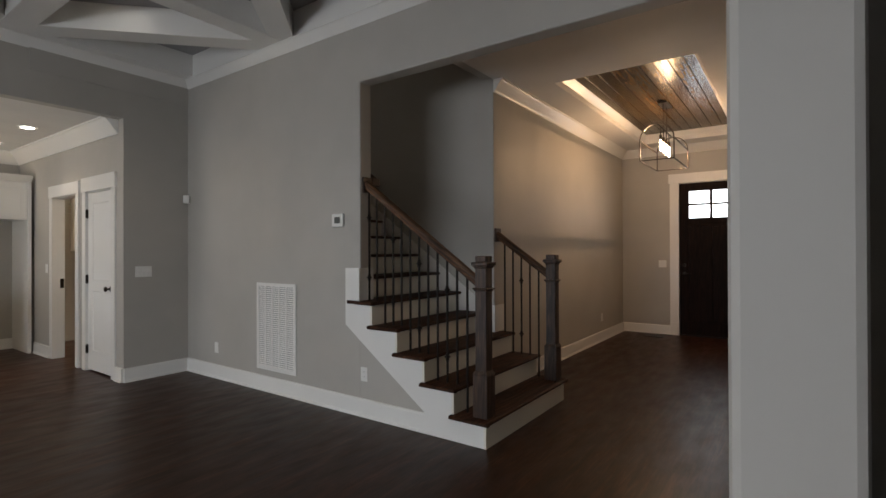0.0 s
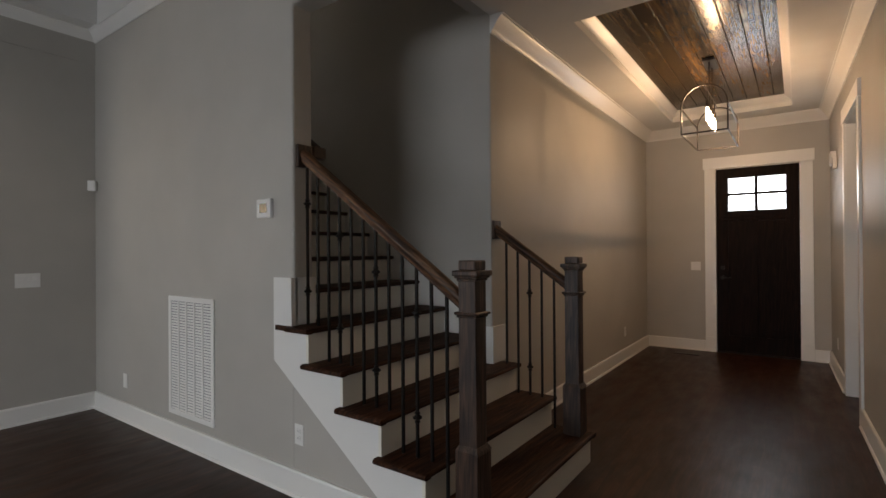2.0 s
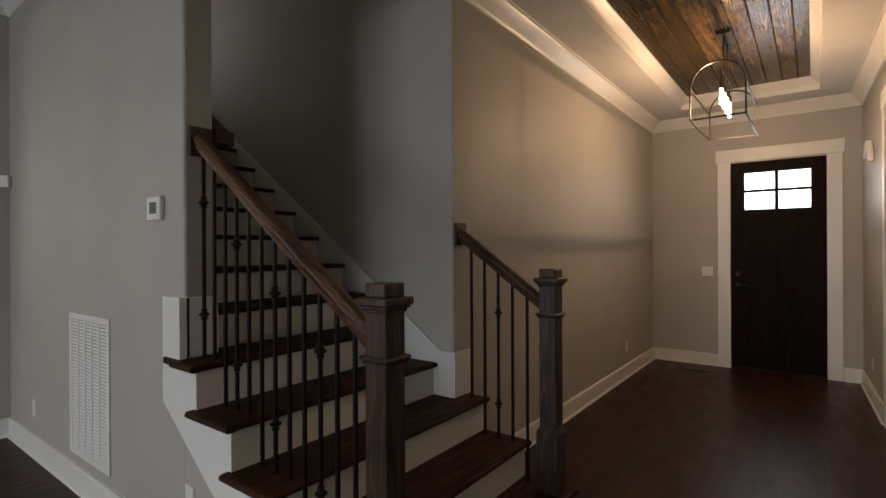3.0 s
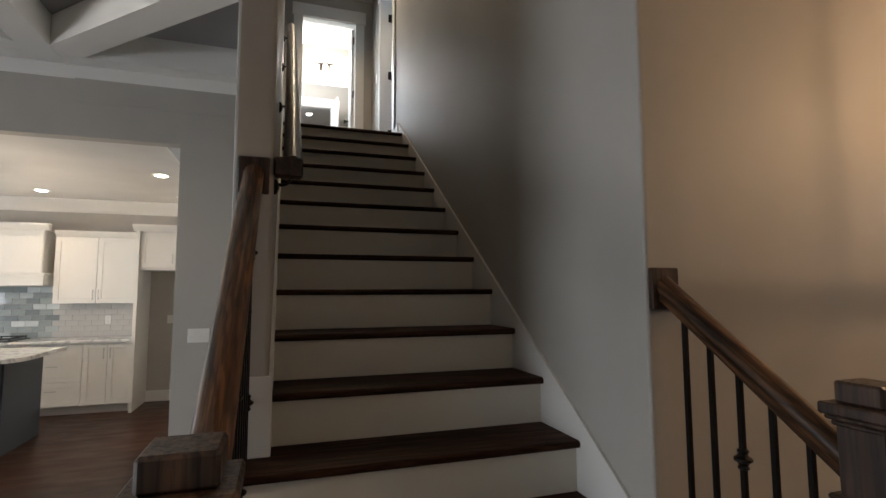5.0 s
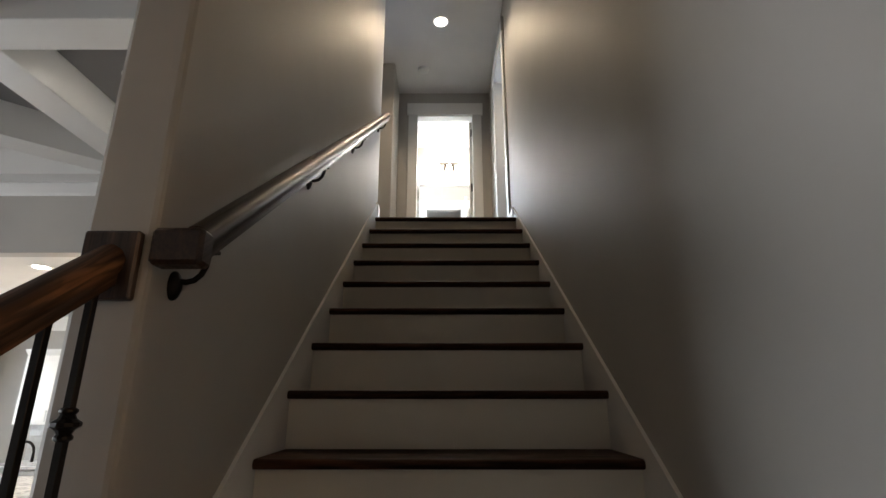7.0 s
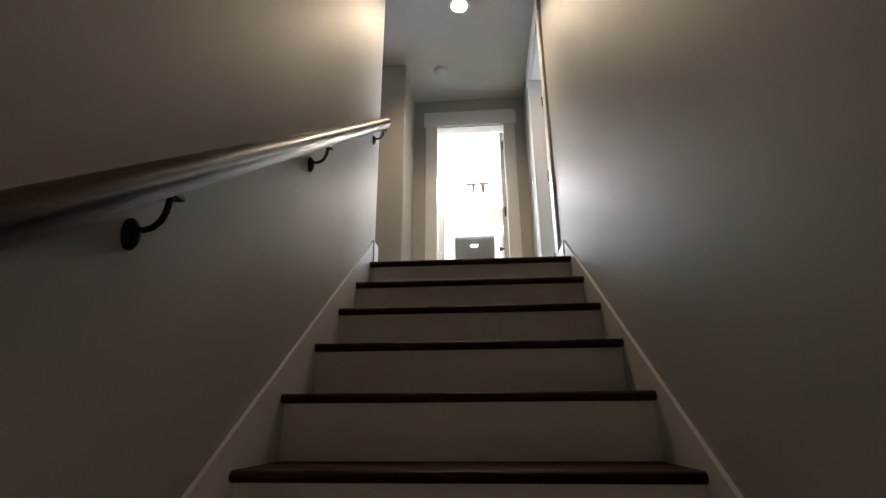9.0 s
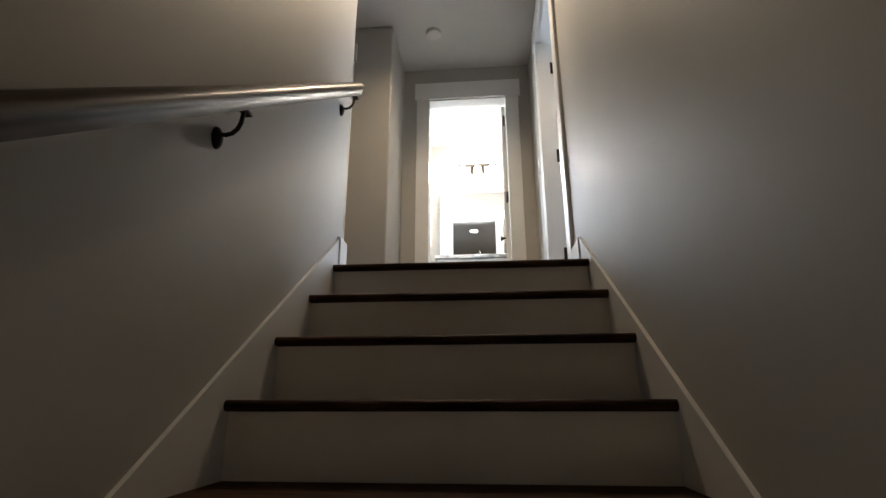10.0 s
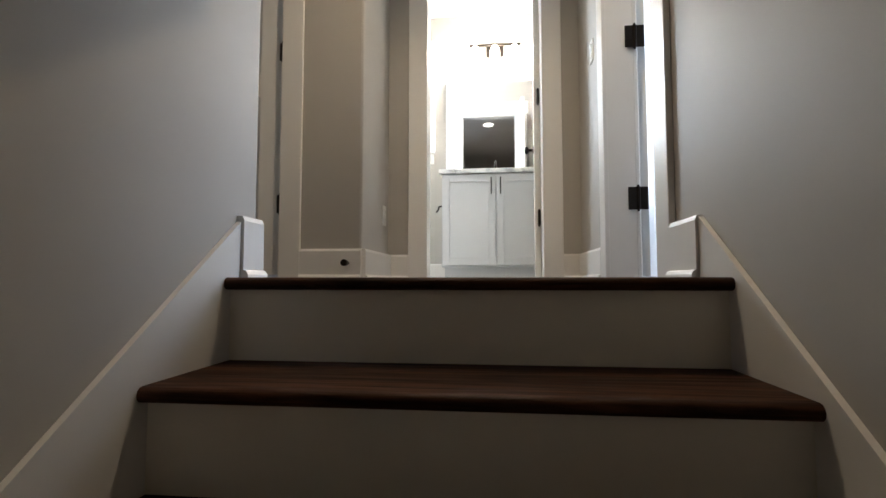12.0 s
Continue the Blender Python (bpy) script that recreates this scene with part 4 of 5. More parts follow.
boxes("backdrop", OUTSIDE, "bright daylight outside the upper windows", [((-2.0, 9.2, 2.5), (5.0, 9.25, 7.0)), ((5.5, 3.5, 2.5), (5.55, 8.5, 7.0))], kind="structure", category="backdrop")

# ---- wall fittings ----
def plate(name, label, cat, m, w, h, kind_of, group=""):
    """Wall plate in the x-z plane facing -y."""
    ob = thing(name, label, cat, group)
    ob.matrix_world = m
    bm = bmesh.new()
    box(bm, (-w / 2, -0.006, -h / 2), (w / 2, 0, h / 2), 0.0025, 2)
    part("plate", bm, PLASTIC, ob)
    if kind_of == "outlet":
        for z in (-0.02, 0.02):
            bm = bmesh.new()
            box(bm, (-0.016, -0.0085, z - 0.014), (0.016, -0.006, z + 0.014), 0.003)
            o = part("socket", bm, PLASTIC, ob)
            bm = bmesh.new()
            for x in (-0.006, 0.006):
                box(bm, (x - 0.0012, -0.0089, z - 0.003), (x + 0.0012, -0.0084, z + 0.006))
            part("slot", bm, DARKHOLE, o)
    elif kind_of:
        n = kind_of
        for i in range(n):
            cx = (i - (n - 1) / 2) * 0.046
            bm = bmesh.new()
            prism(bm, [(cx - 0.0165, -0.006, -0.033), (cx - 0.0165, -0.010, -0.033), (cx - 0.0165, -0.007, 0.0), (cx - 0.0165, -0.012, 0.033), (cx - 0.0165, -0.006, 0.033)], (0.033, 0, 0))
            part("rocker", bm, PLASTIC, ob)
    return ob


WEST = -90  # facing -x
plate("outlet", "white duplex outlet on the greige wall under the stair", "outlet", pose(XW - 0.0005, 1.205, 0.345, 0, 0, WEST), 0.072, 0.115, "outlet", "outlets")
plate("outlet", "white blank cable plate on the greige wall", "outlet", pose(XW - 0.0005, 3.41, 0.325, 0, 0, WEST), 0.072, 0.115, 0, "outlets")
plate("light_switch", "white three-gang rocker switch on the greige wall", "switch", pose(-0.075, YK - 0.0005, 1.15), 0.165, 0.115, 3, "switches")
plate("light_switch", "white single rocker switch beside the laundry doorway", "switch", pose(-0.2705, 6.27, 1.15, 0, 0, WEST), 0.072, 0.115, 1, "switches")
plate("light_switch", "white two-gang rocker switch beside the entry door", "switch", pose(XF - 0.0005, 0.06, 1.14, 0, 0, WEST), 0.118, 0.115, 2, "switches")
plate("outlet", "white duplex outlet low on the foyer wall", "outlet", pose(4.95, YF - 0.0005, 0.35), 0.072, 0.115, "outlet", "outlets")
plate("outlet", "white duplex outlet low on the foyer side wall", "outlet", SOUTH @ pose(5.35, YS + 0.0005, 0.35, 0, 0, 180), 0.072, 0.115, "outlet", "outlets")
plate("light_switch", "white two-gang rocker switch near the wall end", "switch", SOUTH @ pose(-1.45, YS + 0.0005, 1.17, 0, 0, 180), 0.118, 0.115, 2, "switches")
plate("light_switch", "white single rocker switch midway along the foyer side wall", "switch", SOUTH @ pose(1.70, YS + 0.0005, 1.16, 0, 0, 180), 0.072, 0.115, 1, "switches")
plate("outlet", "white duplex outlet low below the foyer switch", "outlet", SOUTH @ pose(1.72, YS + 0.0005, 0.35, 0, 0, 180), 0.072, 0.115, "outlet", "outlets")
plate("light_switch", "white rocker switch on the upper hall wall", "switch", pose(XR - 0.0005, 5.443, TOP + 1.16, 0, 0, WEST), 0.072, 0.115, 1, "switches")
plate("outlet", "white outlet low on the rounded hall corner wall", "outlet", pose(0.5205, 5.707, TOP + 0.365, 0, 0, 90), 0.072, 0.115, "outlet", "outlets")
plate("outlet", "white outlet inside the empty fridge recess", "outlet", pose(-0.93, YC - 0.0005, 1.13), 0.072, 0.115, "outlet", "outlets")
plate("outlet", "white duplex outlet on the tiled backsplash", "outlet", pose(-1.69, YC - 0.013, 1.14), 0.072, 0.115, "outlet", "outlets")

th = thing("thermostat", "white square thermostat with a dark screen", "thermostat", at=(XW, 1.50, 1.625))
bm = bmesh.new()
box(bm, (-0.024, -0.068, -0.056), (-0.0005, 0.068, 0.056), 0.006, 2)
part("body", bm, PLASTIC, th)
bm = bmesh.new()
box(bm, (-0.0252, -0.034, -0.026), (-0.0235, 0.034, 0.028))
part("screen", bm, SCREEN, th, "dark thermostat screen")
ms = thing("alarm_sensor", "small white alarm sensor in the room corner", "sensor", at=(XW - 0.035, YK - 0.035, 1.96))
bm = bmesh.new()
box(bm, (-0.032, -0.028, -0.045), (0.032, 0.033, 0.045), 0.008, 2)
bmesh.ops.transform(bm, matrix=pose(0, 0, 0, 0, 0, -40), verts=bm.verts[:])
part("body", bm, PLASTIC, ms)
bm = bmesh.new()
box(bm, (-0.016, -0.031, -0.01), (0.016, -0.027, 0.022), 0.002)
bmesh.ops.transform(bm, matrix=pose(0, 0, 0, 0, 0, -40), verts=bm.verts[:])
part("lens", bm, TRIM, ms)
ch = thing("door_chime", "white door chime box high on the foyer wall", "chime", at=SOUTH @ Vector((5.40, YS, 2.33)))
bm = bmesh.new()
box(bm, (-0.10, 0.0005, -0.07), (0.10, 0.055, 0.07), 0.008, 2)
part("body", bm, PLASTIC, ch)
bm = bmesh.new()
box(bm, (-0.19, 0.0005, -0.13), (-0.10, 0.04, -0.01), 0.006, 2)
part("sensor", bm, PLASTIC, ch)

# return-air grille
gr = thing("return_air_grille", "tall white louvred return-air grille low on the wall", "air vent", at=(XW, 2.375, 0.63))
gw, gh = 0.605, 0.85
for lo, hi in (((-0.010, -gw / 2, -gh / 2), (-0.0005, -gw / 2 + 0.035, gh / 2)), ((-0.010, gw / 2 - 0.035, -gh / 2), (-0.0005, gw / 2, gh / 2)),
               ((-0.010, -gw / 2 + 0.035, gh / 2 - 0.035), (-0.0005, gw / 2 - 0.035, gh / 2)), ((-0.010, -gw / 2 + 0.035, -gh / 2), (-0.0005, gw / 2 - 0.035, -gh / 2 + 0.035))):
    bm = bmesh.new()
    box(bm, lo, hi, 0.002)
    part("frame", bm, TRIM, gr)
# flat sheet added for the shade between the slats, darkened by its colour
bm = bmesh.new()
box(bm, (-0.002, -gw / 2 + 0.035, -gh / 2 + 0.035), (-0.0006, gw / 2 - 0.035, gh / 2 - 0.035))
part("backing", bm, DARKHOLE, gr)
span = (gw - 0.07) / 5
for i in range(1, 5):
    y = -gw / 2 + 0.035 + span * i
    bm = bmesh.new()
    box(bm, (-0.0102, y - 0.0085, -gh / 2 + 0.035), (-0.002, y + 0.0085, gh / 2 - 0.035), 0.001)
    part("mullion", bm, TRIM, gr)
nl = 40
slat = None
for j in range(nl):
    z = -gh / 2 + 0.035 + (gh - 0.07) * (j + 0.5) / nl
    if slat is None:
        bm = bmesh.new()
        prism(bm, [(-0.008, -gw / 2 + 0.036, -0.0075), (-0.0068, -gw / 2 + 0.036, -0.0085), (-0.002, -gw / 2 + 0.036, 0.004), (-0.0032, -gw / 2 + 0.036, 0.005)], (0, gw - 0.072, 0))
        slat = mesh_of("slat", bm, TRIM)
    o = new("slat", slat)
    o.parent, o.location = gr, (0, 0, z)
# floor register by the front wall
fr_ = thing("floor_register", "dark metal floor register near the front wall", "air vent", at=(5.75, 0.12, 0.0))
bm = bmesh.new()
box(bm, (-0.06, -0.15, 0.0005), (0.06, 0.15, 0.006), 0.002)
part("frame", bm, BRONZE, fr_)
for i in range(10):
    bm = bmesh.new()
    box(bm, (-0.045, -0.13 + i * 0.028, 0.006), (0.045, -0.118 + i * 0.028, 0.008))
    part("slat", bm, IRON, fr_)
# spring door stop on the hall baseboard
ds = thing("door_stop", "bronze door stop on the hall baseboard", "door stop", at=(0.46, 5.224, TOP + 0.075))
bm = bmesh.new()
rod(bm, (0, 0, 0), (0, -0.055, 0), 0.007, 10)
part("stem", bm, BRONZE, ds)
bm = bmesh.new()
rod(bm, (0, -0.05, 0), (0, -0.075, 0), 0.016, 12)
part("tip", bm, BRONZE, ds)

# ---- lamps ----
def can_light(x, y, z, watts, color=SOFT, r=0.075, angle=110):
    ob = thing("recessed_light", "lit round recessed ceiling light with white trim", "ceiling light", "recessed lights", at=(x, y, z))
    bm = bmesh.new()
    lathe(bm, (0, 0, -0.006), [(r * 0.86, 0.0), (r * 1.22, 0.0), (r * 1.25, 0.0055)], 28)
    part("trim_ring", bm, TRIM, ob, smooth=True)
    bm = bmesh.new()
    lathe(bm, (0, 0, -0.009), [(r * 0.80, 0), (r * 0.86, 0.0025)], 28)
    part("lens", bm, CANLIT, ob, "glowing lens")
    spot_down("can_beam", x, y, z - 0.03, watts, color, angle)
    return ob


for x, y in ((-0.70, 5.40), (-0.70, 6.68), (-2.29, 6.72), (-3.7, 6.72), (-2.4, 4.5)):
    can_light(x, y, ZK, 11.5, (1.0, 0.79, 0.57))
for x, y in ((-0.777, 2.953), (-2.5, 2.953), (-0.777, 0.0), (-2.5, 0.0)):
    can_light(x, y, ZG, 14)
can_light(1.055, 4.58, ZU, 36, (1.0, 0.79, 0.54), angle=140)
bm = bmesh.new()
lathe(bm, (0.842, 5.352, ZU - 0.035), [(0.05, 0), (0.062, 0.008), (0.066, 0.0345)], 24)
sd = thing("smoke_detector", "round white smoke detector on the hall ceiling", "smoke detector", at=(0, 0, 0))
part("body", bm, PLASTIC, sd, smooth=True)

# foyer lantern: arched cage with a row of bulbs
LX, LY, LL, LW = 4.0, -0.40, 0.90, 0.37
Z0, Z1 = 2.41, 2.645
ln = thing("lantern_pendant", "iron cage lantern with arched ends and glowing tube bulbs", "pendant light", at=(LX, LY, ZP))
off = Matrix.Translation((-LX, -LY, -ZP))
for xe in (LX - LL / 2, LX + LL / 2):
    bm = bmesh.new()
    pts = [Vector((xe, LY - LW / 2, Z0)), Vector((xe, LY - LW / 2, Z1))]
    pts += [Vector((xe, LY - LW / 2 * math.cos(a), Z1 + LW / 2 * math.sin(a))) for a in [i * math.pi / 14 for i in range(1, 14)]]
    pts += [Vector((xe, LY + LW / 2, Z1)), Vector((xe, LY + LW / 2, Z0)), Vector((xe, LY - LW / 2, Z0))]
    for p, q in zip(pts, pts[1:]):
        square_rod(bm, p, q, 0.006)
    bmesh.ops.transform(bm, matrix=off, verts=bm.verts[:])
    part("arch_frame", bm, CAGE, ln)
for y, z in ((LY - LW / 2, Z0), (LY + LW / 2, Z0), (LY - LW / 2, Z1), (LY + LW / 2, Z1), (LY, Z1 + LW / 2)):
    bm = bmesh.new()
    square_rod(bm, (LX - LL / 2, y, z), (LX + LL / 2, y, z), 0.006)
    bmesh.ops.transform(bm, matrix=off, verts=bm.verts[:])
    part("bar", bm, CAGE, ln)
for dx in (-0.10, 0.10):
    bm = bmesh.new()
    rod(bm, (LX + dx, LY, Z1 + LW / 2), (LX + dx, LY, ZP), 0.006, 8)
    bmesh.ops.transform(bm, matrix=off, verts=bm.verts[:])
    part("stem", bm, CAGE, ln)
bm = bmesh.new()
box(bm, (LX - 0.16, LY - 0.055, ZP - 0.022), (LX + 0.16, LY + 0.055, ZP - 0.0), 0.006)
bmesh.ops.transform(bm, matrix=off, verts=bm.verts[:])
part("canopy", bm, CAGE, ln)
for i in range(4):
    bx = LX - 0.24 + i * 0.16
    bm = bmesh.new()
    rod(bm, (bx, LY, Z1 + LW / 2), (bx, LY, Z1 + 0.09), 0.006, 8)
    rod(bm, (bx, LY, Z1 + 0.09), (bx, LY, Z1 + 0.03), 0.016, 12)
    bmesh.ops.transform(bm, matrix=off, verts=bm.verts[:])
    part("socket", bm, CAGE, ln)
    bm = bmesh.new()
    lathe(bm, (bx, LY, Z1 - 0.10), [(0.005, 0), (0.011, 0.006), (0.0125, 0.02), (0.0125, 0.105), (0.009, 0.128)], 12)
    bmesh.ops.transform(bm, matrix=off, verts=bm.verts[:])
    b = part("bulb", bm, BULB, ln, "glowing warm tube bulb", smooth=True)
    b.visible_shadow = False

for i in range(4):
    bulb_light("lantern_light", LX - 0.24 + i * 0.16, LY, Z1 - 0.04, 6.9, WARM, 0.006)

# ---- kitchen ----
def shaker(parent, x0, x1, z0, z1, y, handle=None, hz=None, mat=CABINET, name="door"):
    """Shaker front facing -y whose outer face stands at y."""
    bm = bmesh.new()
    f = 0.06
    box(bm, (x0, y, z0), (x0 + f, y + 0.02, z1), 0.0015)
    box(bm, (x1 - f, y, z0), (x1, y + 0.02, z1), 0.0015)
    box(bm, (x0 + f, y, z0), (x1 - f, y + 0.02, z0 + f), 0.0015)
    box(bm, (x0 + f, y, z1 - f), (x1 - f, y + 0.02, z1), 0.0015)
    box(bm, (x0 + f, y + 0.009, z0 + f), (x1 - f, y + 0.02, z1 - f))
    d = part(name, bm, mat, parent)
    if handle is not None:
        bm = bmesh.new()
        if handle == 'h':
            xm = (x0 + x1) / 2
            rod(bm, (xm - 0.06, y - 0.028, hz), (xm + 0.06, y - 0.028, hz), 0.005)
            for s in (-0.045, 0.045):
                rod(bm, (xm + s, y - 0.028, hz), (xm + s, y, hz), 0.004)
        else:
            rod(bm, (handle, y - 0.028, hz - 0.07), (handle, y - 0.028, hz + 0.07), 0.005)
            for s in (-0.05, 0.05):
                rod(bm, (handle, y - 0.028, hz + s), (handle, y, hz + s), 0.004)
        part("handle", bm, IRON if mat is VANITY else STEEL, d)
    return d


def wall_cabinet(x0, x1, z0, z1, depth, label, doors=2, hz=None):
    ob = thing("wall_cabinet", label, "cabinet", "kitchen wall cabinets", at=(0, 0, 0))
    y = YC - depth
    bm = bmesh.new()
    box(bm, (x0, y + 0.021, z0), (x1, YC - 0.001, z1), 0.001)
    part("body", bm, CABINET, ob)
    n = doors
    for i in range(n):
        a, b = x0 + (x1 - x0) * i / n + 0.003, x0 + (x1 - x0) * (i + 1) / n - 0.003
        hx = (b - 0.03) if i % 2 == 0 else (a + 0.03)
        shaker(ob, a, b, z0 + 0.004, z1 - 0.004, y, hx, (z0 + 0.11) if hz is None else hz)
    bm = bmesh.new()
    prism(bm, [(x0 - 0.0, y + 0.03, z1), (x0 - 0.0, y + 0.01, z1), (x0, y - 0.05, z1 + 0.065), (x0, y - 0.055, z1 + 0.08), (x0, y + 0.03, z1 + 0.08)], (x1 - x0, 0, 0))
    part("cornice", bm, CABINET, ob)
    return ob


wall_cabinet(-2.235, -1.275, 1.37, 2.24, 0.34, "white shaker wall cabinet beside the range hood")
wall_cabinet(-4.45, -3.52, 1.37, 2.24, 0.34, "white shaker wall cabinet beside the range hood")
fx0, fx1 = -1.235, -0.31
fc = thing("fridge_surround", "white cabinet surround over an empty fridge recess", "cabinet", "", at=(0, 0, 0))
for a, b in ((fx0, fx0 + 0.04), (fx1 - 0.04, fx1)):
    bm = bmesh.new()
    box(bm, (a, YC - 0.68, 0), (b, YC - 0.001, 2.31), 0.001)
    part("side_panel", bm, CABINET, fc)
bm = bmesh.new()
box(bm, (fx0 + 0.04, YC - 0.62, 1.80), (fx1 - 0.04, YC - 0.001, 2.31))
part("body", bm, CABINET, fc)
shaker(fc, fx0 + 0.043, (fx0 + fx1) / 2 - 0.002, 1.83, 2.28, YC - 0.642, (fx0 + fx1) / 2 - 0.035, 1.95)
shaker(fc, (fx0 + fx1) / 2 + 0.002, fx1 - 0.043, 1.83, 2.28, YC - 0.642, (fx0 + fx1) / 2 + 0.035, 1.95)
bm = bmesh.new()
prism(bm, [(fx0 - 0.035, YC - 0.60, 2.31), (fx0 - 0.035, YC - 0.68, 2.31), (fx0 - 0.035, YC - 0.75, 2.37), (fx0 - 0.035, YC - 0.755, 2.39), (fx0 - 0.035, YC - 0.60, 2.39)], (fx1 - fx0 + 0.035, 0, 0))
part("cornice", bm, CABINET, fc)
hood = thing("range_hood", "white panelled range hood box above the cooktop", "range hood", at=(0, 0, 0))
hx0, hx1, hy = -3.46, -2.29, YC - 0.46
bm = bmesh.new()
box(bm, (hx0 + 0.03, hy + 0.02, 1.76), (hx1 - 0.03, YC - 0.001, 2.31), 0.002)
part("body", bm, CABINET, hood)
shaker(hood, hx0 + 0.035, (hx0 + hx1) / 2 - 0.002, 1.77, 2.29, hy, name="panel")
shaker(hood, (hx0 + hx1) / 2 + 0.002, hx1 - 0.035, 1.77, 2.29, hy, name="panel")
bm = bmesh.new()
box(bm, (hx0, hy - 0.02, 1.60), (hx1, YC - 0.001, 1.75), 0.003)
box(bm, (hx0 - 0.015, hy - 0.035, 1.725), (hx1 + 0.015, YC - 0.001, 1.76), 0.006)
part("apron", bm, CABINET, hood)
bm = bmesh.new()
prism(bm, [(hx0 - 0.03, hy + 0.05, 2.31), (hx0 - 0.03, hy + 0.01, 2.31), (hx0 - 0.03, hy - 0.06, 2.37), (hx0 - 0.03, hy - 0.065, 2.39), (hx0 - 0.03, hy + 0.05, 2.39)], (hx1 - hx0 + 0.06, 0, 0))
part("cornice", bm, CABINET, hood)


def base_cabinet(x0, x1, drawers):
    ob = thing("base_cabinet", "white shaker base cabinet under the stone counter", "cabinet", "kitchen base cabinets", at=(0, 0, 0))
    y = YC - 0.61
    bm = bmesh.new()
    box(bm, (x0, y + 0.021, 0.10), (x1, YC - 0.001, 0.879))
    box(bm, (x0 + 0.001, y + 0.08, 0.0), (x1 - 0.001, YC - 0.001, 0.10))
    part("body", bm, CABINET, ob)
    if drawers:
        shaker(ob, x0 + 0.003, x1 - 0.003, 0.71, 0.872, y, 'h', 0.79, name="drawer")
        shaker(ob, x0 + 0.003, x1 - 0.003, 0.41, 0.704, y, 'h', 0.60, name="drawer")
        shaker(ob, x0 + 0.003, x1 - 0.003, 0.11, 0.404, y, 'h', 0.30, name="drawer")
    else:
        xm = (x0 + x1) / 2
        shaker(ob, x0 + 0.003, xm - 0.002, 0.11, 0.872, y, xm - 0.035, 0.75)
        shaker(ob, xm + 0.002, x1 - 0.003, 0.11, 0.872, y, xm + 0.035, 0.75)


for a, b, d in ((-4.45, -3.62, False), (-3.62, -2.40, True), (-2.40, -1.78, True), (-1.78, -1.24, False)):
    base_cabinet(a, b, d)
bm = bmesh.new()
box(bm, (-4.47, YC - 0.645, 0.88), (-1.237, YC - 0.001, 0.915), 0.003)
solid("countertop", bm, STONE, "pale veined stone counter along the kitchen wall", "countertop")
ck = thing("cooktop", "black gas cooktop set into the stone counter", "cooktop", at=(-3.0, YC - 0.34, 0.9155))
bm = bmesh.new()
box(bm, (-0.46, -0.26, 0), (0.46, 0.26, 0.012), 0.004)
part("top", bm, COOKTOP, ck)
for x in (-0.3, 0.0, 0.3):
    bm = bmesh.new()
    for s in (-0.13, 0.13):
        box(bm, (x + s - 0.006, -0.22, 0.03), (x + s + 0.006, 0.22, 0.045))
        box(bm, (x - 0.136, s * 1.6 - 0.006, 0.03), (x + 0.136, s * 1.6 + 0.006, 0.045))
        box(bm, (x + s - 0.006, -0.22, 0.012), (x + s + 0.006, -0.208, 0.03))
        box(bm, (x + s - 0.006, 0.208, 0.012), (x + s + 0.006, 0.22, 0.03))
    part("grate", bm, IRON, ck)
for i in range(5):
    bm = bmesh.new()
    lathe(bm, (-0.2 + i * 0.1, -0.235, 0.012), [(0.018, 0), (0.016, 0.022)], 12)
    part("knob", bm, STEEL, ck, smooth=True)
# island
isl = thing("kitchen_island", "blue-grey panelled kitchen island with a pale stone top", "kitchen island", at=(0, 0, 0))
bm = bmesh.new()
pts = [(-4.2, 4.80, 0.88), (-1.88, 4.80, 0.88), (-1.72, 4.90, 0.88), (-1.66, 5.05, 0.88), (-1.66, 5.95, 0.88), (-4.2, 5.95, 0.88)]
prism(bm, pts, (0, 0, 0.038))
part("top", bm, STONE, isl)
bm = bmesh.new()
box(bm, (-4.1, 5.12, 0.0), (-1.86, 5.92, 0.8795), 0.002)
part("body", bm, NAVY, isl)
for i in range(4):
    x0 = -4.08 + i * 0.555
    shaker(isl, x0, x0 + 0.53, 0.12, 0.85, 5.10, mat=NAVY, name="panel")
for x in (-1.93, -4.0):
    bm = bmesh.new()
    prism(bm, [(x, 5.099, 0.55), (x, 5.099, 0.879), (x, 4.86, 0.879), (x, 4.86, 0.84), (x, 4.93, 0.80), (x, 5.03, 0.68), (x, 5.06, 0.56)], (0.06, 0, 0))
    part("corbel", bm, NAVY, isl)
fa = thing("faucet", "black gooseneck faucet on the island", "faucet", at=(-3.15, 5.62, 0.919))
bm = bmesh.new()
lathe(bm, (0, 0, 0), [(0.026, 0), (0.026, 0.01), (0.016, 0.016), (0.014, 0.25)], 14)
last = Vector((0, 0, 0.25))
for i in range(1, 10):
    a = i / 9 * math.pi * 1.05
    p = Vector((0.09 - 0.09 * math.cos(a), 0, 0.25 + 0.11 * math.sin(a)))
    rod(bm, last, p, 0.012, 10)
    last = p
rod(bm, last, last + Vector((0, 0, -0.06)), 0.014, 10)
part("spout", bm, IRON, fa, smooth=True)
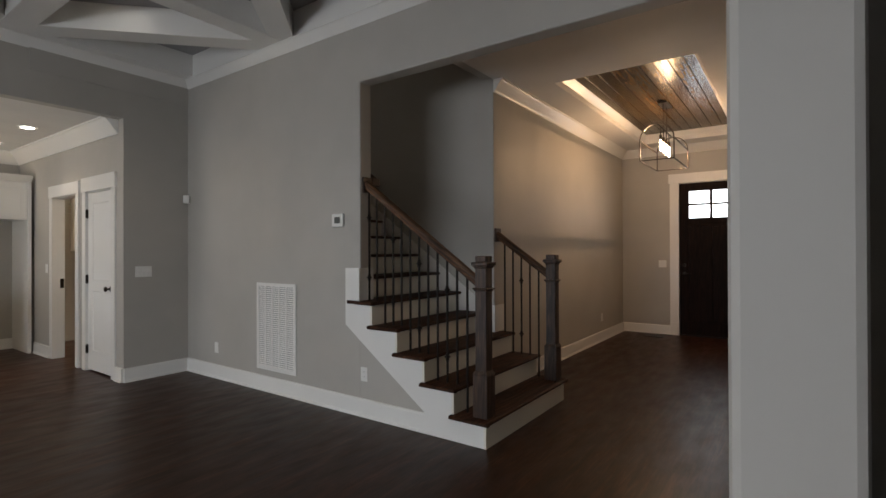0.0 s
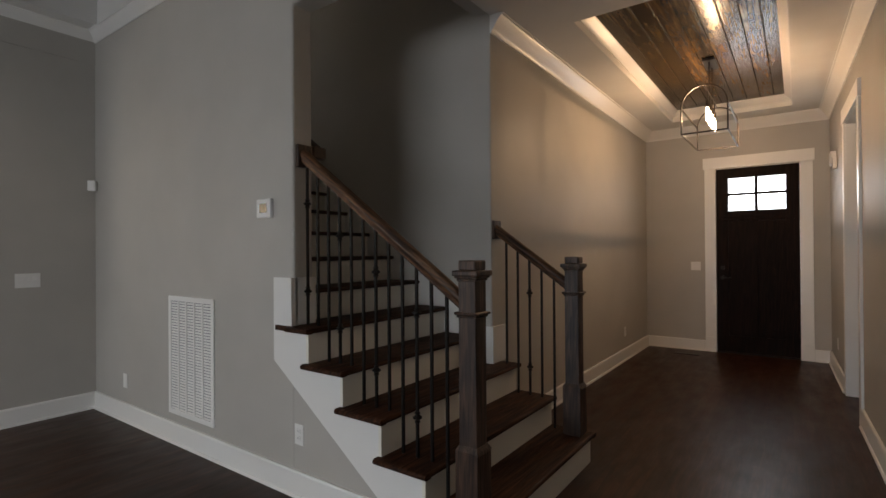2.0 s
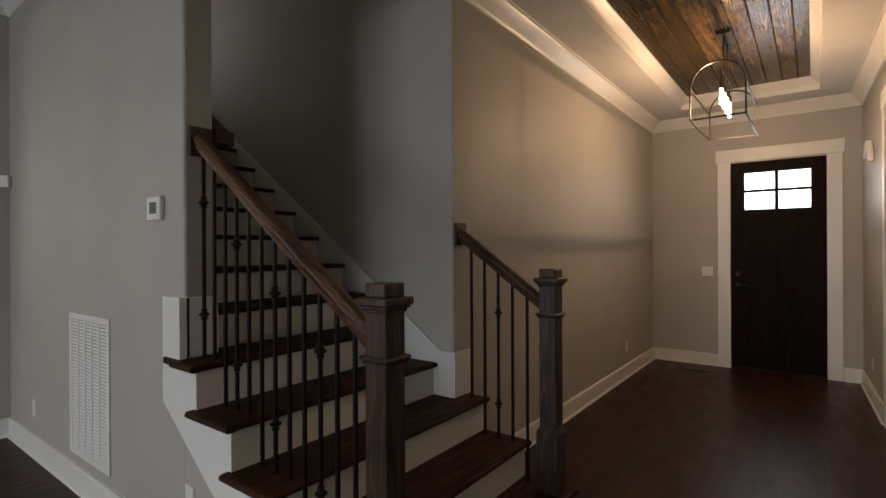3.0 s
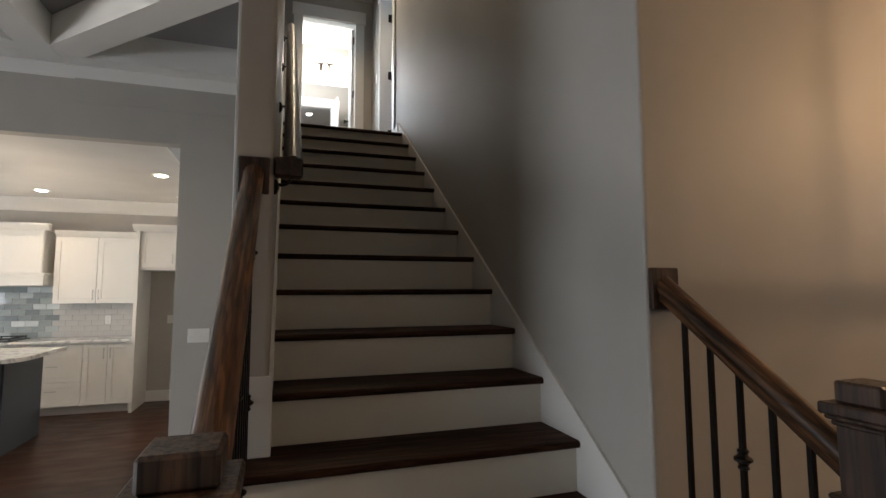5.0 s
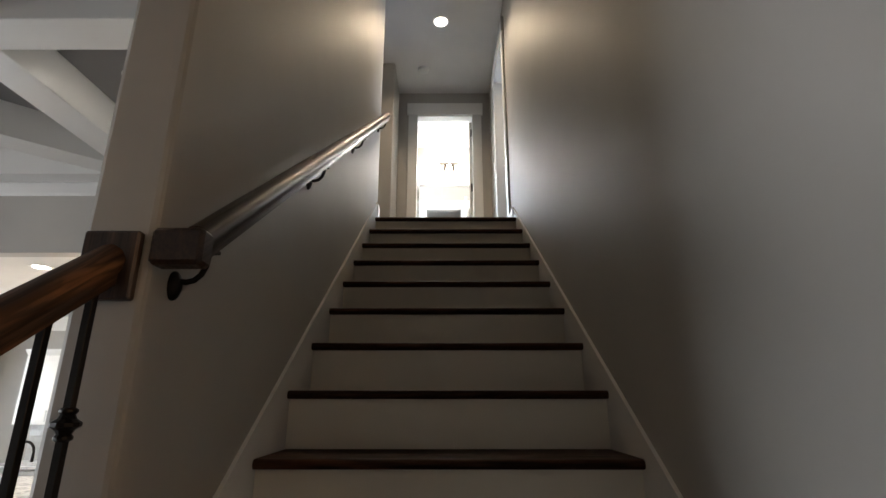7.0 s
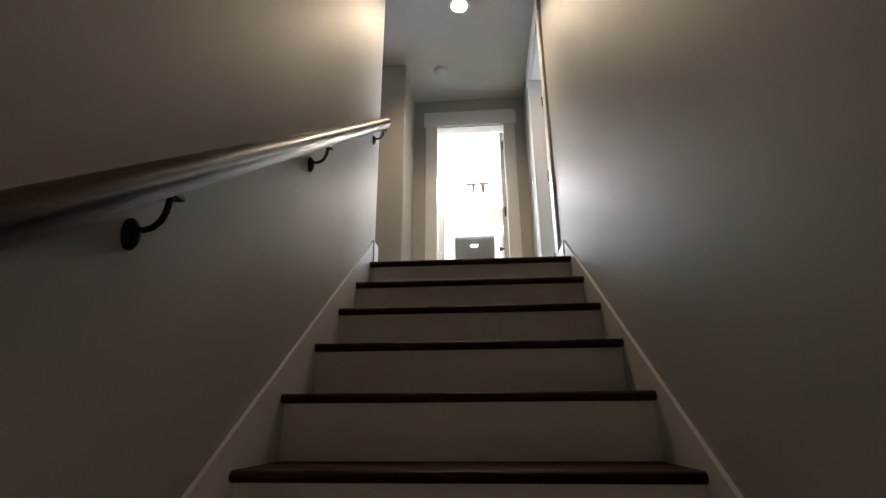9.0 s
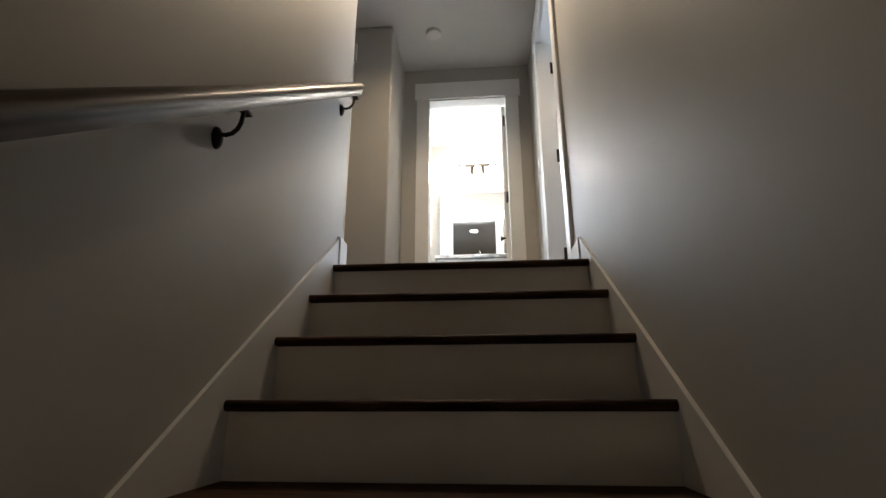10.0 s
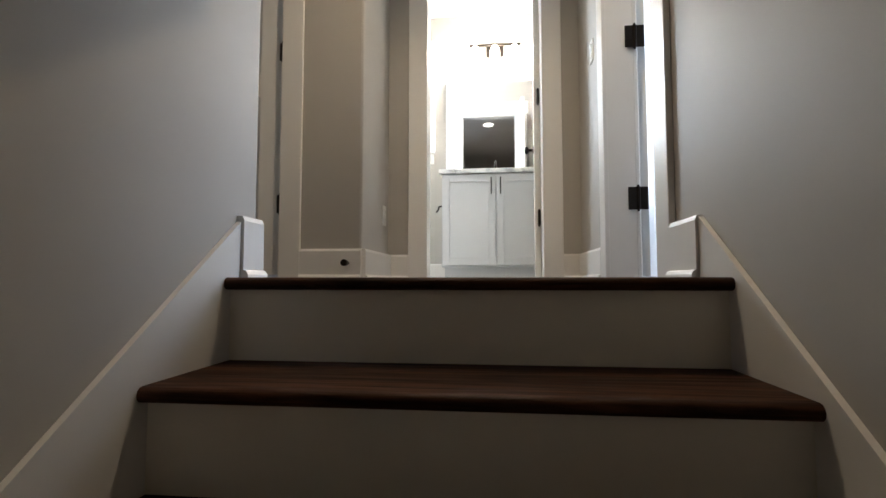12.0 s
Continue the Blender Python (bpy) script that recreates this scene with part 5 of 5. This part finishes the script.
# pendant over the island
pd = thing("glass_pendant", "seeded glass bell pendant with a lit bulb over the island", "pendant light", at=(-2.43, 5.42, ZK))
bm = bmesh.new()
lathe(bm, (0, 0, -0.025), [(0.05, 0), (0.062, 0.006), (0.065, 0.0245)], 20)
part("canopy", bm, IRON, pd, smooth=True)
bm = bmesh.new()
rod(bm, (0, 0, -0.025), (0, 0, -0.56), 0.004, 6)
for i in range(17):
    s = -0.04 - i * 0.031
    for a in range(8):
        a0, a1 = a * math.pi / 4, (a + 1) * math.pi / 4
        f = (lambda q: (0.009 * math.cos(q), 0, s + 0.018 * math.sin(q))) if i % 2 else (lambda q: (0, 0.009 * math.cos(q), s + 0.018 * math.sin(q)))
        rod(bm, f(a0), f(a1), 0.0025, 4)
part("chain", bm, IRON, pd)
bm = bmesh.new()
lathe(bm, (0, 0, -0.69), [(0.062, 0), (0.06, 0.02), (0.04, 0.04), (0.032, 0.09), (0.016, 0.105), (0.01, 0.13)], 18)
part("fitter", bm, IRON, pd, smooth=True)
bm = bmesh.new()
shade = [(0.062, -0.675), (0.085, -0.70), (0.125, -0.74), (0.155, -0.80), (0.165, -0.86), (0.16, -0.92), (0.148, -0.955)]
rows_ = []
n = 28
for r, z in shade + [(r - 0.004, z) for r, z in shade[::-1]]:
    rows_.append([bm.verts.new((r * math.cos(2 * math.pi * i / n), r * math.sin(2 * math.pi * i / n), z)) for i in range(n)])
for a, b in zip(rows_, rows_[1:] + rows_[:1]):
    for i in range(n):
        bm.faces.new((a[i], a[(i + 1) % n], b[(i + 1) % n], b[i]))
g = part("shade", bm, SEEDED, pd, "clear glass bell shade", smooth=True)
g.visible_shadow = False
bm = bmesh.new()
lathe(bm, (0, 0, -0.83), [(0.012, 0), (0.035, 0.015), (0.042, 0.045), (0.034, 0.09), (0.018, 0.125), (0.014, 0.145)], 16)
b = part("bulb", bm, BULB, pd, "glowing bulb", smooth=True)
b.visible_shadow = False
bulb_light("pendant_light", -2.43, 5.42, ZK - 0.78, 12, SOFT, 0.03)
# laundry cabinets seen through the doorway
lc = thing("laundry_cabinet", "white shaker wall cabinet in the laundry", "cabinet", at=(0, 0, 0))
bm = bmesh.new()
box(bm, (0.35, 6.9, 1.38), (1.27, 7.399, 2.3))
part("body", bm, CABINET, lc)
shaker(lc, 0.353, 0.808, 1.385, 2.295, 6.879, 0.775, 1.55)
shaker(lc, 0.812, 1.267, 1.385, 2.295, 6.879, 0.845, 1.55)
area_light("laundry_light", (0.6, 6.2, 2.74), (0.6, 6.2, 0), 0.3, 0.3, 24, (1.0, 0.80, 0.58))

# ---- bathroom ----
vn = thing("vanity_cabinet", "pale grey shaker bathroom vanity with two doors", "vanity", at=(0, 0, 0))
vy = YV - 0.53
bm = bmesh.new()
box(bm, (0.715, vy + 0.021, TOP + 0.10), (1.799, YV - 0.001, TOP + 0.879))
box(bm, (0.735, vy + 0.07, TOP), (1.799, YV - 0.001, TOP + 0.10))
part("body", bm, VANITY, vn)
shaker(vn, 0.722, 1.163, TOP + 0.115, TOP + 0.870, vy, 1.128, TOP + 0.77, VANITY)
shaker(vn, 1.169, 1.610, TOP + 0.115, TOP + 0.870, vy, 1.204, TOP + 0.77, VANITY)
shaker(vn, 1.616, 1.795, TOP + 0.115, TOP + 0.870, vy, None, None, VANITY)
bm = bmesh.new()
box(bm, (0.692, vy - 0.025, TOP + 0.880), (1.799, YV - 0.001, TOP + 0.915), 0.003)
box(bm, (0.692, YV - 0.02, TOP + 0.915), (1.799, YV - 0.0005, TOP + 1.015), 0.002)
solid("bathroom_countertop", bm, STONE, "pale stone vanity top with backsplash", "countertop")
bf = thing("vanity_faucet", "dark bronze single-hole faucet on the vanity", "faucet", at=(1.165, YV - 0.12, TOP + 0.9155))
bm = bmesh.new()
lathe(bm, (0, 0, 0), [(0.025, 0), (0.025, 0.01), (0.015, 0.015), (0.013, 0.15), (0.010, 0.156)], 14)
part("body", bm, BRONZE, bf, smooth=True)
bm = bmesh.new()
tube(bm, [(0, 0.0, 0.11), (0, -0.04, 0.135), (0, -0.08, 0.137), (0, -0.11, 0.12), (0, -0.118, 0.10)], 0.0105)
part("spout", bm, BRONZE, bf, smooth=True)
bm = bmesh.new()
box(bm, (-0.006, -0.006, 0.156), (0.006, 0.045, 0.166), 0.002)
part("lever", bm, BRONZE, bf)
bm = bmesh.new()
box(bm, (0.70, YV - 0.015, TOP + 1.02), (1.78, YV - 0.0008, TOP + 1.86), 0.001)
mr = thing("wall_mirror", "large frameless mirror above the vanity", "mirror", at=(0, 0, 0))
part("glass", bm, MIRROR, mr)
vl = thing("vanity_light", "bronze bar vanity light with three lit glass shades", "wall light", at=(1.165, YV - 0.07, 5.20))
bm = bmesh.new()
box(bm, (-0.08, 0.03, -0.06), (0.08, 0.0695, 0.06), 0.004)
part("backplate", bm, BRONZE, vl)
bm = bmesh.new()
box(bm, (-0.235, -0.075, -0.01), (0.235, -0.055, 0.01), 0.002)
part("bar", bm, BRONZE, vl)
bm = bmesh.new()
rod(bm, (0, 0.032, 0), (0, -0.06, 0), 0.010, 10)
part("stem", bm, BRONZE, vl)
for x in (-0.18, 0, 0.18):
    bm = bmesh.new()
    lathe(bm, (x, -0.065, -0.135), [(0.042, 0), (0.042, 0.085), (0.03, 0.11), (0.02, 0.125)], 18)
    o = part("shade", bm, OPAL, vl, "lit opal glass shade", smooth=True)
    o.visible_shadow = False
bulb_light("vanity_bulb", 1.165, YV - 0.22, 5.08, 26, (1.0, 0.93, 0.84), 0.06)
tp = thing("paper_holder", "dark bronze paper holder on the vanity side", "paper holder", at=(0.714, YV - 0.33, TOP + 0.60))
bm = bmesh.new()
tube(bm, [(0.001, 0, 0.035), (-0.03, 0, 0.037), (-0.045, -0.01, 0.03), (-0.05, -0.02, 0.0), (-0.05, -0.13, -0.03)], 0.007)
part("arm", bm, BRONZE, tp, smooth=True)

# ---- backsplash tiles ----
bs = tagged(new("backsplash"), "white subway tile backsplash with blue-grey pearl tiles behind the cooktop", "backsplash", "", "structure")
bm = bmesh.new()
box(bm, (-4.45, YC - 0.006, 0.9155), (-1.24, YC - 0.0008, 1.368))
box(bm, (-3.50, YC - 0.006, 1.368), (-2.26, YC - 0.0008, 1.60))
part("grout_bed", bm, GROUT, bs)
bm = bmesh.new()
box(bm, (-0.0735, -0.006, -0.0355), (0.0735, 0.0, 0.0355), 0.0025)
tile = mesh_of("tile", bm, TILE)
bm = bmesh.new()
box(bm, (-0.0735, -0.007, -0.0355), (0.0735, 0.0, 0.0355), 0.002)
pearl_tile = mesh_of("tile", bm, PEARL)
random.seed(11)
r = 0
z = 0.9165 + 0.0375
while z < 1.66:
    x = -4.45 + 0.075 + (0.0755 if r % 2 else 0)
    while x < -1.32:
        if z < 1.33 or (-3.43 < x < -2.33 and z < 1.56):
            o = new("tile", pearl_tile if -3.43 < x < -2.33 else tile)
            o.parent = bs
            o.matrix_basis = pose(x, YC - 0.006, z, random.uniform(-1.1, 1.1), 0, random.uniform(-1.1, 1.1))
        x += 0.151
    z += 0.0745
    r += 1
